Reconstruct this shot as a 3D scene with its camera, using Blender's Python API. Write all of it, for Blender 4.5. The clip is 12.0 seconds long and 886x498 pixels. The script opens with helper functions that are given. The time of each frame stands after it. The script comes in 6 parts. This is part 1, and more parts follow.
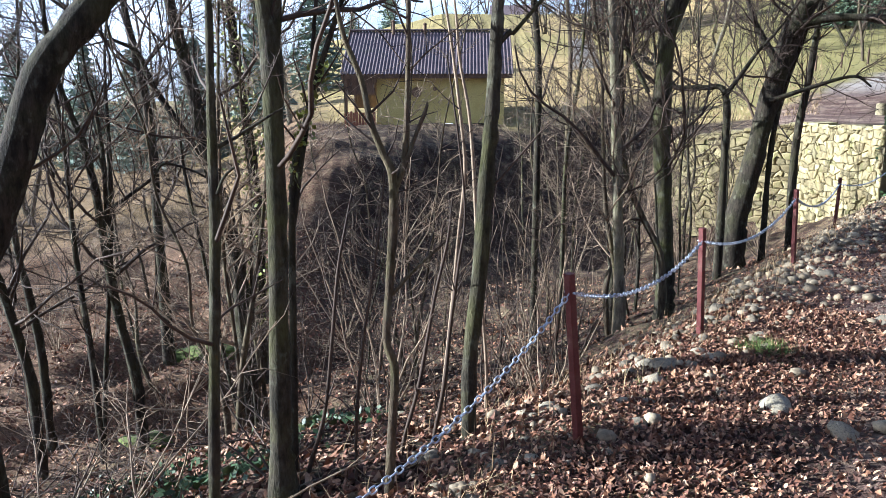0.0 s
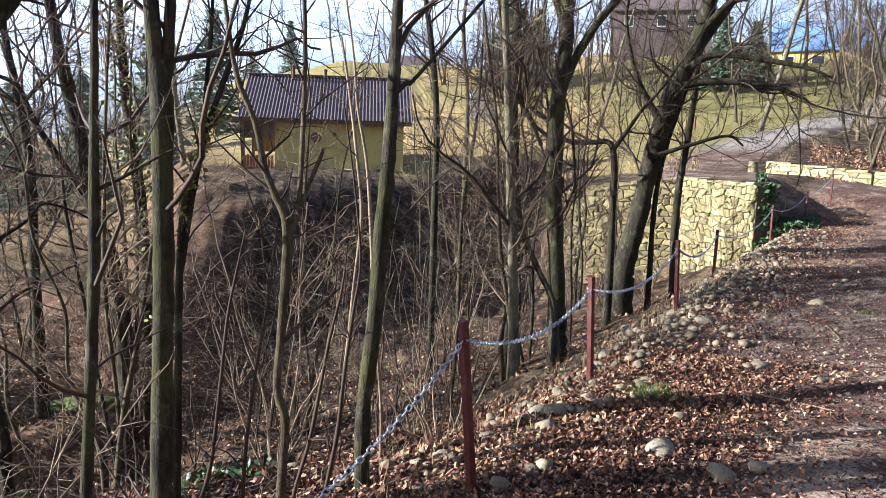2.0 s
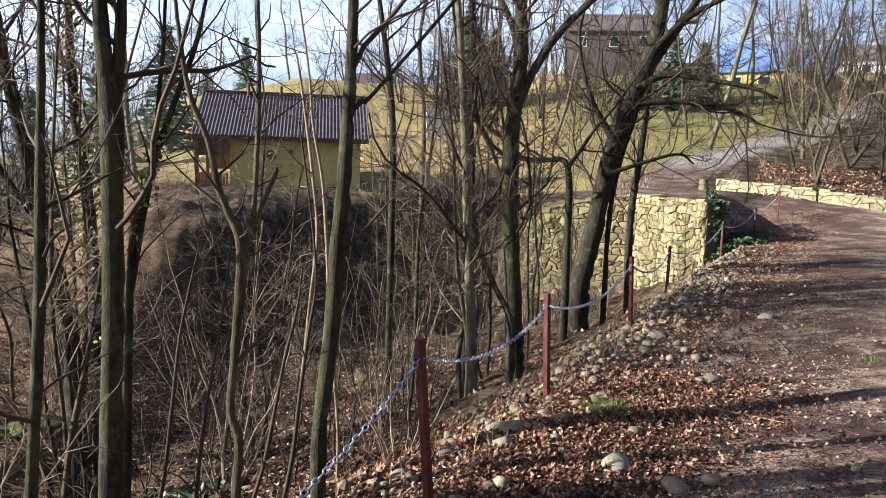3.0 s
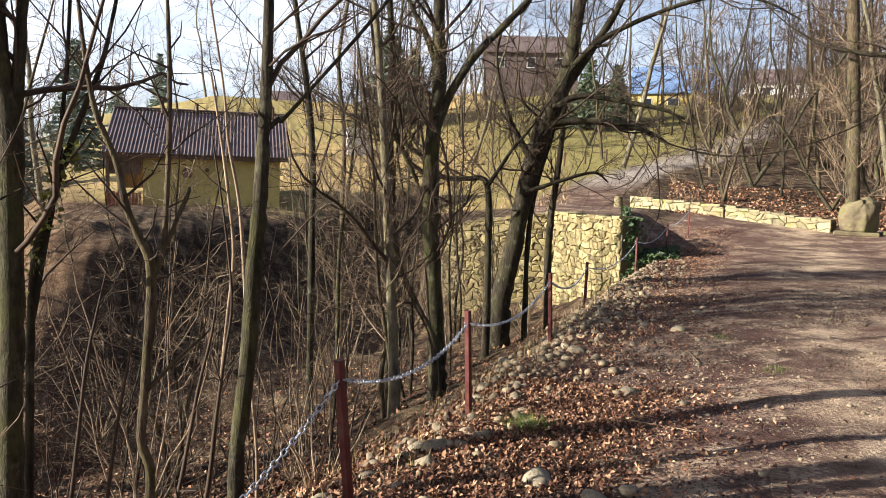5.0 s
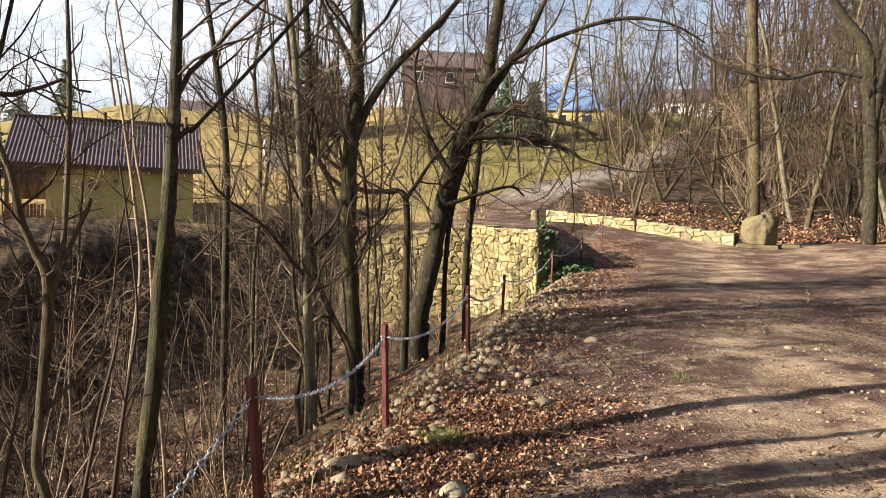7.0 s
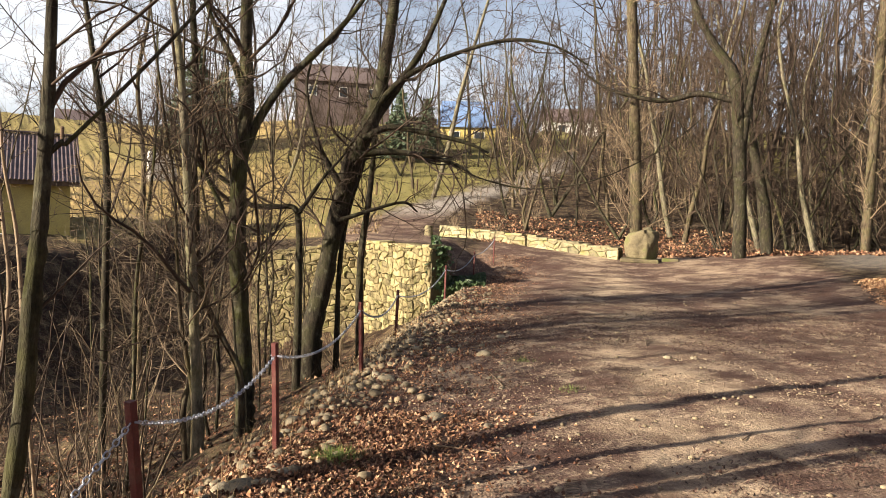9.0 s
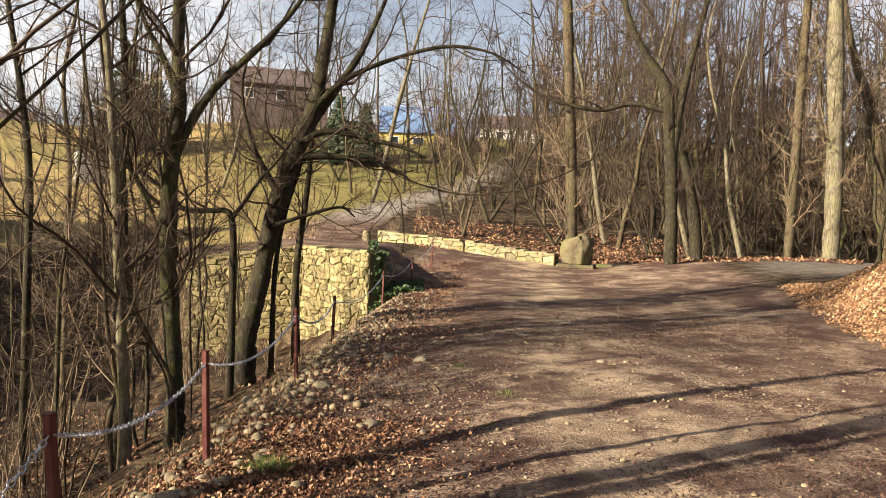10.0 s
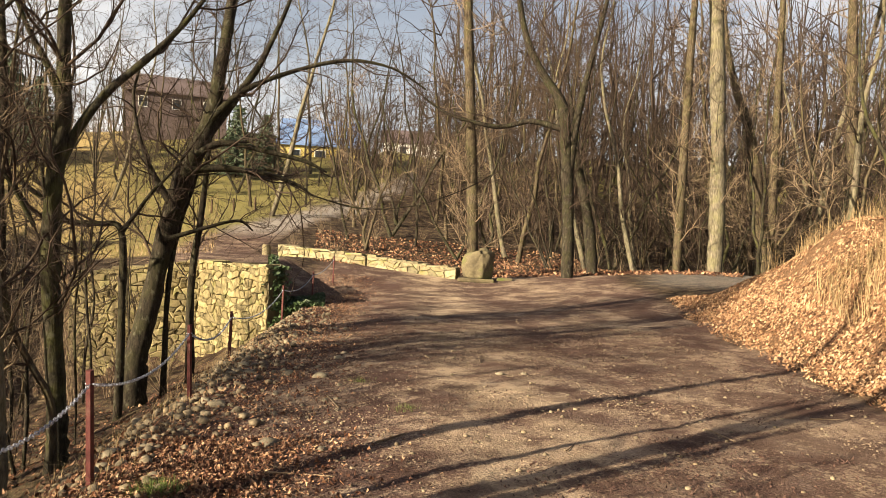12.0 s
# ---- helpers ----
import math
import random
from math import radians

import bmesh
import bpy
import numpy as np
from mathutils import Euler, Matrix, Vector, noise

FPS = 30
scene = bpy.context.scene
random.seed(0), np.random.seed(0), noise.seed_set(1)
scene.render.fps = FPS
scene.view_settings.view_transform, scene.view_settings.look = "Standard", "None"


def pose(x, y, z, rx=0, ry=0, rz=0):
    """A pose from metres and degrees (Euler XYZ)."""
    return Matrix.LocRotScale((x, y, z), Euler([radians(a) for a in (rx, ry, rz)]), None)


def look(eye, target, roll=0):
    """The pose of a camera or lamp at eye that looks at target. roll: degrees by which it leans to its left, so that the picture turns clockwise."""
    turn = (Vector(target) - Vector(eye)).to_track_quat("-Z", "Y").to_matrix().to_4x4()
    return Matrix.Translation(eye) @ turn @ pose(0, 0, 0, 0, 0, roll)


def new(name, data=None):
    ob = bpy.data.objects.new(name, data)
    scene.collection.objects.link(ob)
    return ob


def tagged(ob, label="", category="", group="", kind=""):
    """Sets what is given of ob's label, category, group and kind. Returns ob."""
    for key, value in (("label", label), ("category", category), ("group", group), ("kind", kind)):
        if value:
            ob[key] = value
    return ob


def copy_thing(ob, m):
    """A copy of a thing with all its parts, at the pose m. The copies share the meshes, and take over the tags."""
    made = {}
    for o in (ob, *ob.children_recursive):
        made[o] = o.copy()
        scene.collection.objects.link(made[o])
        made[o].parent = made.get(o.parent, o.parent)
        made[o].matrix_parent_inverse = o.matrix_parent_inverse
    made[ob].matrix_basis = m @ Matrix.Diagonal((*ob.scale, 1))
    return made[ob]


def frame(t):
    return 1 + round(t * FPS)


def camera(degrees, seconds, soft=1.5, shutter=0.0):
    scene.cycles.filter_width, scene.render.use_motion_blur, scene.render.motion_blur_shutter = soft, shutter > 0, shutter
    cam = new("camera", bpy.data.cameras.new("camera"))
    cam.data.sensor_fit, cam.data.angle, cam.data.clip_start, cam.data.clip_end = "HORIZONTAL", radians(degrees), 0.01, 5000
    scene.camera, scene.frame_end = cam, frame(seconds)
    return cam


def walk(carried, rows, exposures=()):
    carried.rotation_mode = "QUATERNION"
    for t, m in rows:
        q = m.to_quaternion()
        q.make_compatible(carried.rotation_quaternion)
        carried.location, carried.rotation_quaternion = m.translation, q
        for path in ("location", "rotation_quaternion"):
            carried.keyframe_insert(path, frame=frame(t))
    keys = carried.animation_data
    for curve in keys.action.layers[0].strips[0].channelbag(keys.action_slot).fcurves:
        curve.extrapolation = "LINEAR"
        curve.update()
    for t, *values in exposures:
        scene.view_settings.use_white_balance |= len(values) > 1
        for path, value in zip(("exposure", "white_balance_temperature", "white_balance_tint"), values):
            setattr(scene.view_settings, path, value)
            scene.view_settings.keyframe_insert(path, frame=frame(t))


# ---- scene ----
import itertools

cam = camera(60.26, 12.0, soft=0.6)
# seconds, x, y, z in metres, yaw, pitch, roll in degrees
ROWS = [
    (0.0, 0.000, 0.000, 1.750, -0.06, -11.94, -0.10),
    (0.5, 0.002, 0.001, 1.750, -2.10, -10.98, 0.57),
    (1.0, 0.009, 0.002, 1.754, -3.95, -10.09, 1.00),
    (1.5, 0.016, 0.001, 1.755, -5.87, -9.28, 1.40),
    (2.0, 0.020, 0.000, 1.756, -7.72, -8.38, 1.78),
    (2.5, 0.026, -0.003, 1.759, -9.27, -7.59, 1.87),
    (3.0, 0.028, -0.005, 1.760, -10.88, -6.99, 1.88),
    (5.0, 0.047, -0.007, 1.767, -16.67, -5.45, 1.81),
    (5.5, 0.055, -0.010, 1.770, -18.29, -5.05, 1.98),
    (6.0, 0.064, -0.001, 1.769, -19.79, -4.65, 2.05),
    (6.5, 0.068, 0.001, 1.768, -21.26, -4.51, 2.23),
    (7.0, 0.074, -0.004, 1.767, -22.67, -4.25, 2.18),
    (9.0, 0.085, -0.029, 1.781, -30.53, -2.81, 2.45),
    (9.5, 0.093, -0.035, 1.782, -32.69, -2.49, 2.56),
    (10.0, 0.113, -0.022, 1.783, -35.11, -2.20, 2.83),
    (10.5, 0.120, -0.027, 1.782, -36.97, -1.68, 2.73),
    (11.0, 0.120, -0.041, 1.783, -38.83, -1.29, 2.99),
    (11.5, 0.122, -0.052, 1.787, -40.59, -1.05, 3.05),
    (12.0, 0.128, -0.063, 1.788, -42.31, -0.77, 3.00),
]
EXPOSURES = [(0.0, 2.16, 4850, 9), (2.0, 1.98, 5200, 11), (3.0, 1.72, 5400, 11), (5.0, 1.77, 6050, 11), (6.5, 1.75, 6400, 11), (9.5, 1.7, 6800, 11), (12.0, 1.58, 7450, 11)]
walk(cam, [(t, pose(x, y, z, 90 + pitch, 0, yaw) @ pose(0, 0, 0, 0, 0, roll)) for t, x, y, z, yaw, pitch, roll in ROWS], EXPOSURES)

# ---- daylight: low winter sun over the ravine ----
SUN_AZ, SUN_EL = -86.0, 19.0  # degrees clockwise from +y, degrees up
world = bpy.data.worlds.new("winter_sky")
scene.world = world
world.use_nodes = True
wt = world.node_tree
sky = wt.nodes.new("ShaderNodeTexSky")
sky.sky_type, sky.sun_disc = "NISHITA", False
sky.sun_elevation, sky.sun_rotation = radians(SUN_EL), radians(SUN_AZ)
sky.air_density, sky.dust_density, sky.ozone_density, sky.altitude = 0.75, 3.0, 1.0, 300
wt.nodes["Background"].inputs["Strength"].default_value = 0.05
# broken cloud, low over the horizon
_co, _cl = wt.nodes.new("ShaderNodeTexCoord"), wt.nodes.new("ShaderNodeTexNoise")
_mp, _rp, _mx = wt.nodes.new("ShaderNodeMapping"), wt.nodes.new("ShaderNodeValToRGB"), wt.nodes.new("ShaderNodeMix")
_mp.inputs["Scale"].default_value = (1, 1, 3.0)
_cl.inputs["Scale"].default_value, _cl.inputs["Detail"].default_value, _cl.inputs["Roughness"].default_value = 2.2, 7, 0.55
_rp.color_ramp.elements[0].position, _rp.color_ramp.elements[1].position = 0.42, 0.60
_rp.color_ramp.elements[0].color, _rp.color_ramp.elements[1].color = (0.32, 0.32, 0.32, 1), (0.92, 0.92, 0.92, 1)
_mx.data_type = "RGBA"
_mx.inputs[7].default_value = (9.4, 9.6, 9.9, 1)
wt.links.new(_co.outputs["Generated"], _mp.inputs[0])
wt.links.new(_mp.outputs[0], _cl.inputs["Vector"])
wt.links.new(_cl.outputs[0], _rp.inputs[0])
_xyz, _low, _mul = wt.nodes.new("ShaderNodeSeparateXYZ"), wt.nodes.new("ShaderNodeMapRange"), wt.nodes.new("ShaderNodeMath")
_low.inputs["From Min"].default_value, _low.inputs["From Max"].default_value = 0.12, 0.42
_low.inputs["To Min"].default_value, _low.inputs["To Max"].default_value = 1.0, 0.1
_mul.operation = "MULTIPLY"
wt.links.new(_co.outputs["Generated"], _xyz.inputs[0])
wt.links.new(_xyz.outputs["Z"], _low.inputs["Value"])
wt.links.new(_rp.outputs[0], _mul.inputs[0])
wt.links.new(_low.outputs[0], _mul.inputs[1])
wt.links.new(_mul.outputs[0], _mx.inputs[0])
wt.links.new(sky.outputs[0], _mx.inputs[6])
wt.links.new(_mx.outputs[2], wt.nodes["Background"].inputs["Color"])
sun = new("sun", bpy.data.lights.new("sun", "SUN"))
sun.data.energy, sun.data.angle, sun.data.color = 5.0, radians(0.5), (1.0, 0.88, 0.70)
_to = Vector((math.sin(radians(SUN_AZ)) * math.cos(radians(SUN_EL)), math.cos(radians(SUN_AZ)) * math.cos(radians(SUN_EL)), math.sin(radians(SUN_EL))))
sun.matrix_world = look(_to * 60, (0, 0, 0))


# ---- materials ----
def ramp(nt, fac, stops):
    r = nt.nodes.new("ShaderNodeValToRGB")
    e = r.color_ramp.elements
    while len(e) < len(stops):
        e.new(0.5)
    for el, (p, c) in zip(e, stops):
        el.position, el.color = p, (*c, 1)
    nt.links.new(fac, r.inputs[0])
    return r.outputs[0]


def tex(nt, scale, detail=6, rough=0.6, coords="Object", stretch=None, kind="ShaderNodeTexNoise"):
    co = nt.nodes.new("ShaderNodeTexCoord")
    src = co.outputs[coords]
    if stretch:
        mp = nt.nodes.new("ShaderNodeMapping")
        mp.inputs["Scale"].default_value = stretch
        nt.links.new(src, mp.inputs[0])
        src = mp.outputs[0]
    n = nt.nodes.new(kind)
    n.inputs["Scale"].default_value = scale
    if kind == "ShaderNodeTexNoise":
        n.inputs["Detail"].default_value, n.inputs["Roughness"].default_value = detail, rough
    nt.links.new(src, n.inputs["Vector"])
    return n


def mix(nt, fac, a, b, mode="MIX"):
    m = nt.nodes.new("ShaderNodeMix")
    m.data_type, m.blend_type = "RGBA", mode
    for sock, v in ((m.inputs[0], fac), (m.inputs[6], a), (m.inputs[7], b)):
        if isinstance(v, (int, float)):
            sock.default_value = v
        elif isinstance(v, tuple):
            sock.default_value = (*v, 1)
        else:
            nt.links.new(v, sock)
    return m.outputs[2]


def maths(nt, op, a, b=None, clamp=False):
    m = nt.nodes.new("ShaderNodeMath")
    m.operation, m.use_clamp = op, clamp
    for sock, v in zip(m.inputs, (a, b)):
        if v is None:
            continue
        if isinstance(v, (int, float)):
            sock.default_value = v
        else:
            nt.links.new(v, sock)
    return m.outputs[0]


def mat(name, rough=0.8, metal=0.0, spec=0.3):
    m = bpy.data.materials.new(name)
    m.use_nodes = True
    b = m.node_tree.nodes["Principled BSDF"]
    b.inputs["Roughness"].default_value, b.inputs["Metallic"].default_value = rough, metal
    b.inputs["Specular IOR Level"].default_value = spec
    return m, m.node_tree, b


def bump(nt, b, height, strength=0.5, dist=0.02):
    n = nt.nodes.new("ShaderNodeBump")
    n.inputs["Strength"].default_value, n.inputs["Distance"].default_value = strength, dist
    nt.links.new(height, n.inputs["Height"])
    nt.links.new(n.outputs[0], b.inputs["Normal"])


def mottled(name, c1, c2, scale=8, fine=60, rough=0.85, c3=None, bumpy=0.5, dist=0.01, stretch=None, piece="", metal=0.0, spec=0.3):
    """A surface in two or three tones with grain at two scales; piece: 'object' or 'island' varies each piece."""
    m, nt, b = mat(name, rough, metal, spec)
    big, small = tex(nt, scale, 5, 0.6, stretch=stretch), tex(nt, fine, 8, 0.7, stretch=stretch)
    stops = [(0.3, c1), (0.7, c2)] if c3 is None else [(0.3, c1), (0.52, c2), (0.72, c3)]
    col = ramp(nt, big.outputs[0], stops)
    col = mix(nt, 0.75, col, ramp(nt, small.outputs[0], [(0.3, (0.55, 0.55, 0.55)), (0.7, (1.25, 1.25, 1.25))]), "MULTIPLY")
    if piece:
        g = nt.nodes.new("ShaderNodeObjectInfo" if piece == "object" else "ShaderNodeNewGeometry")
        rnd = g.outputs["Random" if piece == "object" else "Random Per Island"]
        col = mix(nt, 0.85, col, ramp(nt, rnd, [(0.0, (0.55, 0.53, 0.52)), (0.35, (0.95, 0.86, 0.75)), (0.7, (1.15, 1.1, 1.02)), (1.0, (1.45, 1.4, 1.3))]), "MULTIPLY")
    nt.links.new(col, b.inputs["Base Color"])
    if bumpy:
        bump(nt, b, mix(nt, 0.5, big.outputs[0], small.outputs[0]), bumpy, dist)
    return m


def bark(name, dark, light, moss=(0.10, 0.11, 0.03), mossy=0.5, scale=24, lichen=(0.11, 0.108, 0.075)):
    m, nt, b = mat(name, 0.9, 0, 0.15)
    ridges = tex(nt, scale, 8, 0.7, stretch=(1, 1, 0.22))
    patch = tex(nt, 2.2, 4, 0.6)
    fine = tex(nt, 90, 4, 0.6, stretch=(1, 1, 0.4))
    col = ramp(nt, ridges.outputs[0], [(0.32, dark), (0.66, light)])
    col = mix(nt, maths(nt, "MULTIPLY", ramp(nt, patch.outputs[0], [(0.45, (0, 0, 0)), (0.62, (1, 1, 1))]), mossy), col, moss)
    col = mix(nt, 0.6, col, ramp(nt, fine.outputs[0], [(0.3, (0.6, 0.6, 0.6)), (0.7, (1.25, 1.25, 1.25))]), "MULTIPLY")
    blotch = tex(nt, 11, 5, 0.65, stretch=(1, 1, 0.6))
    col = mix(nt, ramp(nt, blotch.outputs[0], [(0.56, (0, 0, 0)), (0.66, (0.6, 0.6, 0.6))]), col, lichen)
    dark_spot = tex(nt, 5, 6, 0.7, stretch=(1, 1, 0.45))
    col = mix(nt, ramp(nt, dark_spot.outputs[0], [(0.34, (0.8, 0.8, 0.8)), (0.46, (0, 0, 0))]), col, dark)
    nt.links.new(col, b.inputs["Base Color"])
    bump(nt, b, mix(nt, 0.4, ridges.outputs[0], fine.outputs[0]), 1.0, 0.025)
    return m


M_BARK = bark("bark_grey_green", (0.009, 0.008, 0.006), (0.068, 0.059, 0.040), (0.075, 0.08, 0.02), 0.5)
M_BARK_DARK = bark("bark_dark", (0.008, 0.007, 0.005), (0.052, 0.042, 0.030), (0.045, 0.05, 0.015), 0.35)
M_BARK_WARM = bark("bark_warm", (0.018, 0.014, 0.009), (0.125, 0.096, 0.064), (0.11, 0.105, 0.038), 0.35, 20)
M_BARK_PALE = bark("bark_pale", (0.045, 0.038, 0.028), (0.24, 0.21, 0.15), (0.18, 0.18, 0.07), 0.35, 20)
M_TWIG = mottled("twig_bark", (0.027, 0.018, 0.013), (0.078, 0.052, 0.034), 3, 40, 0.8, bumpy=0)
# pale twig bark, brightened further to carry sunlight on thin twigs
M_TWIG_PALE_SUN = mottled("twig_bark_pale_sunlit", (0.12, 0.085, 0.055), (0.31, 0.235, 0.155), 3, 40, 0.8, bumpy=0)
M_STONE = mottled("river_stone", (0.085, 0.078, 0.06), (0.24, 0.215, 0.165), 9, 70, 0.8, (0.20, 0.175, 0.095), 0.6, 0.008, piece="object")
M_PEBBLE = mottled("pebble_stone", (0.08, 0.068, 0.048), (0.20, 0.17, 0.122), 9, 70, 0.75, (0.33, 0.27, 0.175), 0.3, 0.005, piece="island")
M_RUBBLE = mottled("sandstone_rubble", (0.115, 0.10, 0.05), (0.27, 0.235, 0.13), 3.5, 40, 0.9, (0.13, 0.135, 0.045), 1.0, 0.02, piece="object")
M_RUBBLE_FAR = mottled("sandstone_rubble_joined", (0.115, 0.10, 0.05), (0.27, 0.235, 0.13), 3.5, 40, 0.9, (0.13, 0.135, 0.045), 1.0, 0.02, piece="island")
M_RUBBLE_GREY = mottled("limestone_rubble", (0.11, 0.10, 0.06), (0.28, 0.255, 0.165), 3.5, 40, 0.9, (0.17, 0.175, 0.05), 0.9, 0.02, piece="object")
M_MORTAR = mottled("wall_joint_earth", (0.07, 0.058, 0.034), (0.13, 0.11, 0.064), 4, 50, 0.95, bumpy=0.5)
M_POST = mottled("red_brown_paint", (0.06, 0.012, 0.011), (0.095, 0.022, 0.019), 6, 80, 0.6, (0.12, 0.06, 0.045), 0.3, 0.003)
M_CHAIN = mottled("galvanised_steel", (0.30, 0.33, 0.40), (0.48, 0.51, 0.58), 30, 120, 0.42, bumpy=0.2, dist=0.002, metal=0.75, spec=0.5)
M_YELLOW = mottled("yellow_render", (0.38, 0.30, 0.09), (0.48, 0.39, 0.14), 0.9, 25, 0.9, (0.34, 0.28, 0.12), 0.25, 0.01)
M_ROOF = mottled("roof_sheet", (0.085, 0.062, 0.066), (0.14, 0.105, 0.11), 1.4, 22, 0.7, (0.10, 0.085, 0.075), 0.3, 0.01)
M_WOOD = mottled("old_boards", (0.07, 0.045, 0.03), (0.15, 0.095, 0.06), 5, 40, 0.85, stretch=(1, 1, 0.15))
M_WHITE = mottled("white_plaster", (0.55, 0.54, 0.52), (0.68, 0.67, 0.64), 2, 30, 0.9)
M_GREYSTONE = mottled("grey_stone_slab", (0.34, 0.33, 0.31), (0.47, 0.46, 0.43), 1.5, 30, 0.9)
M_BOULDER = mottled("mossy_boulder", (0.06, 0.048, 0.03), (0.145, 0.12, 0.07), 1.8, 30, 0.9, (0.11, 0.125, 0.035), 0.8, 0.05)
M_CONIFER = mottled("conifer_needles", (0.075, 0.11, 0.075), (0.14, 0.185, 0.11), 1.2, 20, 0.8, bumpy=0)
# lighter copy of the needles, with distance haze put into the colour
M_CONIFER_HAZE = mottled("haze_pale_conifer_needles", (0.14, 0.18, 0.15), (0.22, 0.27, 0.21), 1.2, 20, 0.8, bumpy=0)
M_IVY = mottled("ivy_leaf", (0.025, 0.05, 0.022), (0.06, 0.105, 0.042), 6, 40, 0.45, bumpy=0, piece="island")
# lighter yellow-green copy of the ivy leaf, sunlight put into its colour
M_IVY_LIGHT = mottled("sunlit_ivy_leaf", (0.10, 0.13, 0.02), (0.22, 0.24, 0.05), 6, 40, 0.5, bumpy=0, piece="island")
M_MOSS = mottled("moss", (0.035, 0.05, 0.009), (0.095, 0.115, 0.022), 8, 90, 0.95, bumpy=0.7)
M_GRASS = mottled("grass_blade", (0.06, 0.10, 0.02), (0.14, 0.18, 0.05), 3, 40, 0.7, bumpy=0, piece="island")
M_DRY = mottled("dry_grass_blade", (0.24, 0.175, 0.095), (0.38, 0.29, 0.17), 3, 40, 0.8, bumpy=0, piece="island")
M_BRICK = mottled("brown_facade", (0.10, 0.074, 0.073), (0.14, 0.108, 0.106), 1, 14, 0.9)
M_BLUE = mottled("blue_roof_sheet", (0.12, 0.20, 0.38), (0.18, 0.28, 0.48), 0.8, 10, 0.5, bumpy=0)
M_GLASS, _nt, _b = mat("dark_window_glass", 0.08, 0, 0.5)
_b.inputs["Base Color"].default_value = (0.02, 0.025, 0.03, 1)


def leaf_material(name, tones):
    m, nt, b = mat(name, 0.75, 0, 0.25)
    g = nt.nodes.new("ShaderNodeNewGeometry")
    n = tex(nt, 60, 4)
    col = ramp(nt, g.outputs["Random Per Island"], [(i / (len(tones) - 1), c) for i, c in enumerate(tones)])
    col = mix(nt, 0.6, col, ramp(nt, n.outputs[0], [(0.3, (0.65, 0.65, 0.65)), (0.7, (1.2, 1.2, 1.2))]), "MULTIPLY")
    nt.links.new(col, b.inputs["Base Color"])
    return m


M_LEAF = leaf_material("fallen_leaf", [(0.04, 0.018, 0.012), (0.10, 0.045, 0.027), (0.16, 0.074, 0.043), (0.29, 0.15, 0.082), (0.48, 0.31, 0.19), (0.07, 0.038, 0.026), (0.12, 0.05, 0.03)])
M_LEAF_PALE = leaf_material("fallen_leaf_pale", [(0.07, 0.033, 0.018), (0.22, 0.11, 0.06), (0.40, 0.235, 0.13), (0.62, 0.43, 0.26), (0.17, 0.085, 0.047), (0.34, 0.20, 0.11)])
M_MULCH = leaf_material("leaf_crumbs", [(0.03, 0.018, 0.015), (0.075, 0.04, 0.033), (0.12, 0.068, 0.05), (0.05, 0.03, 0.025)])


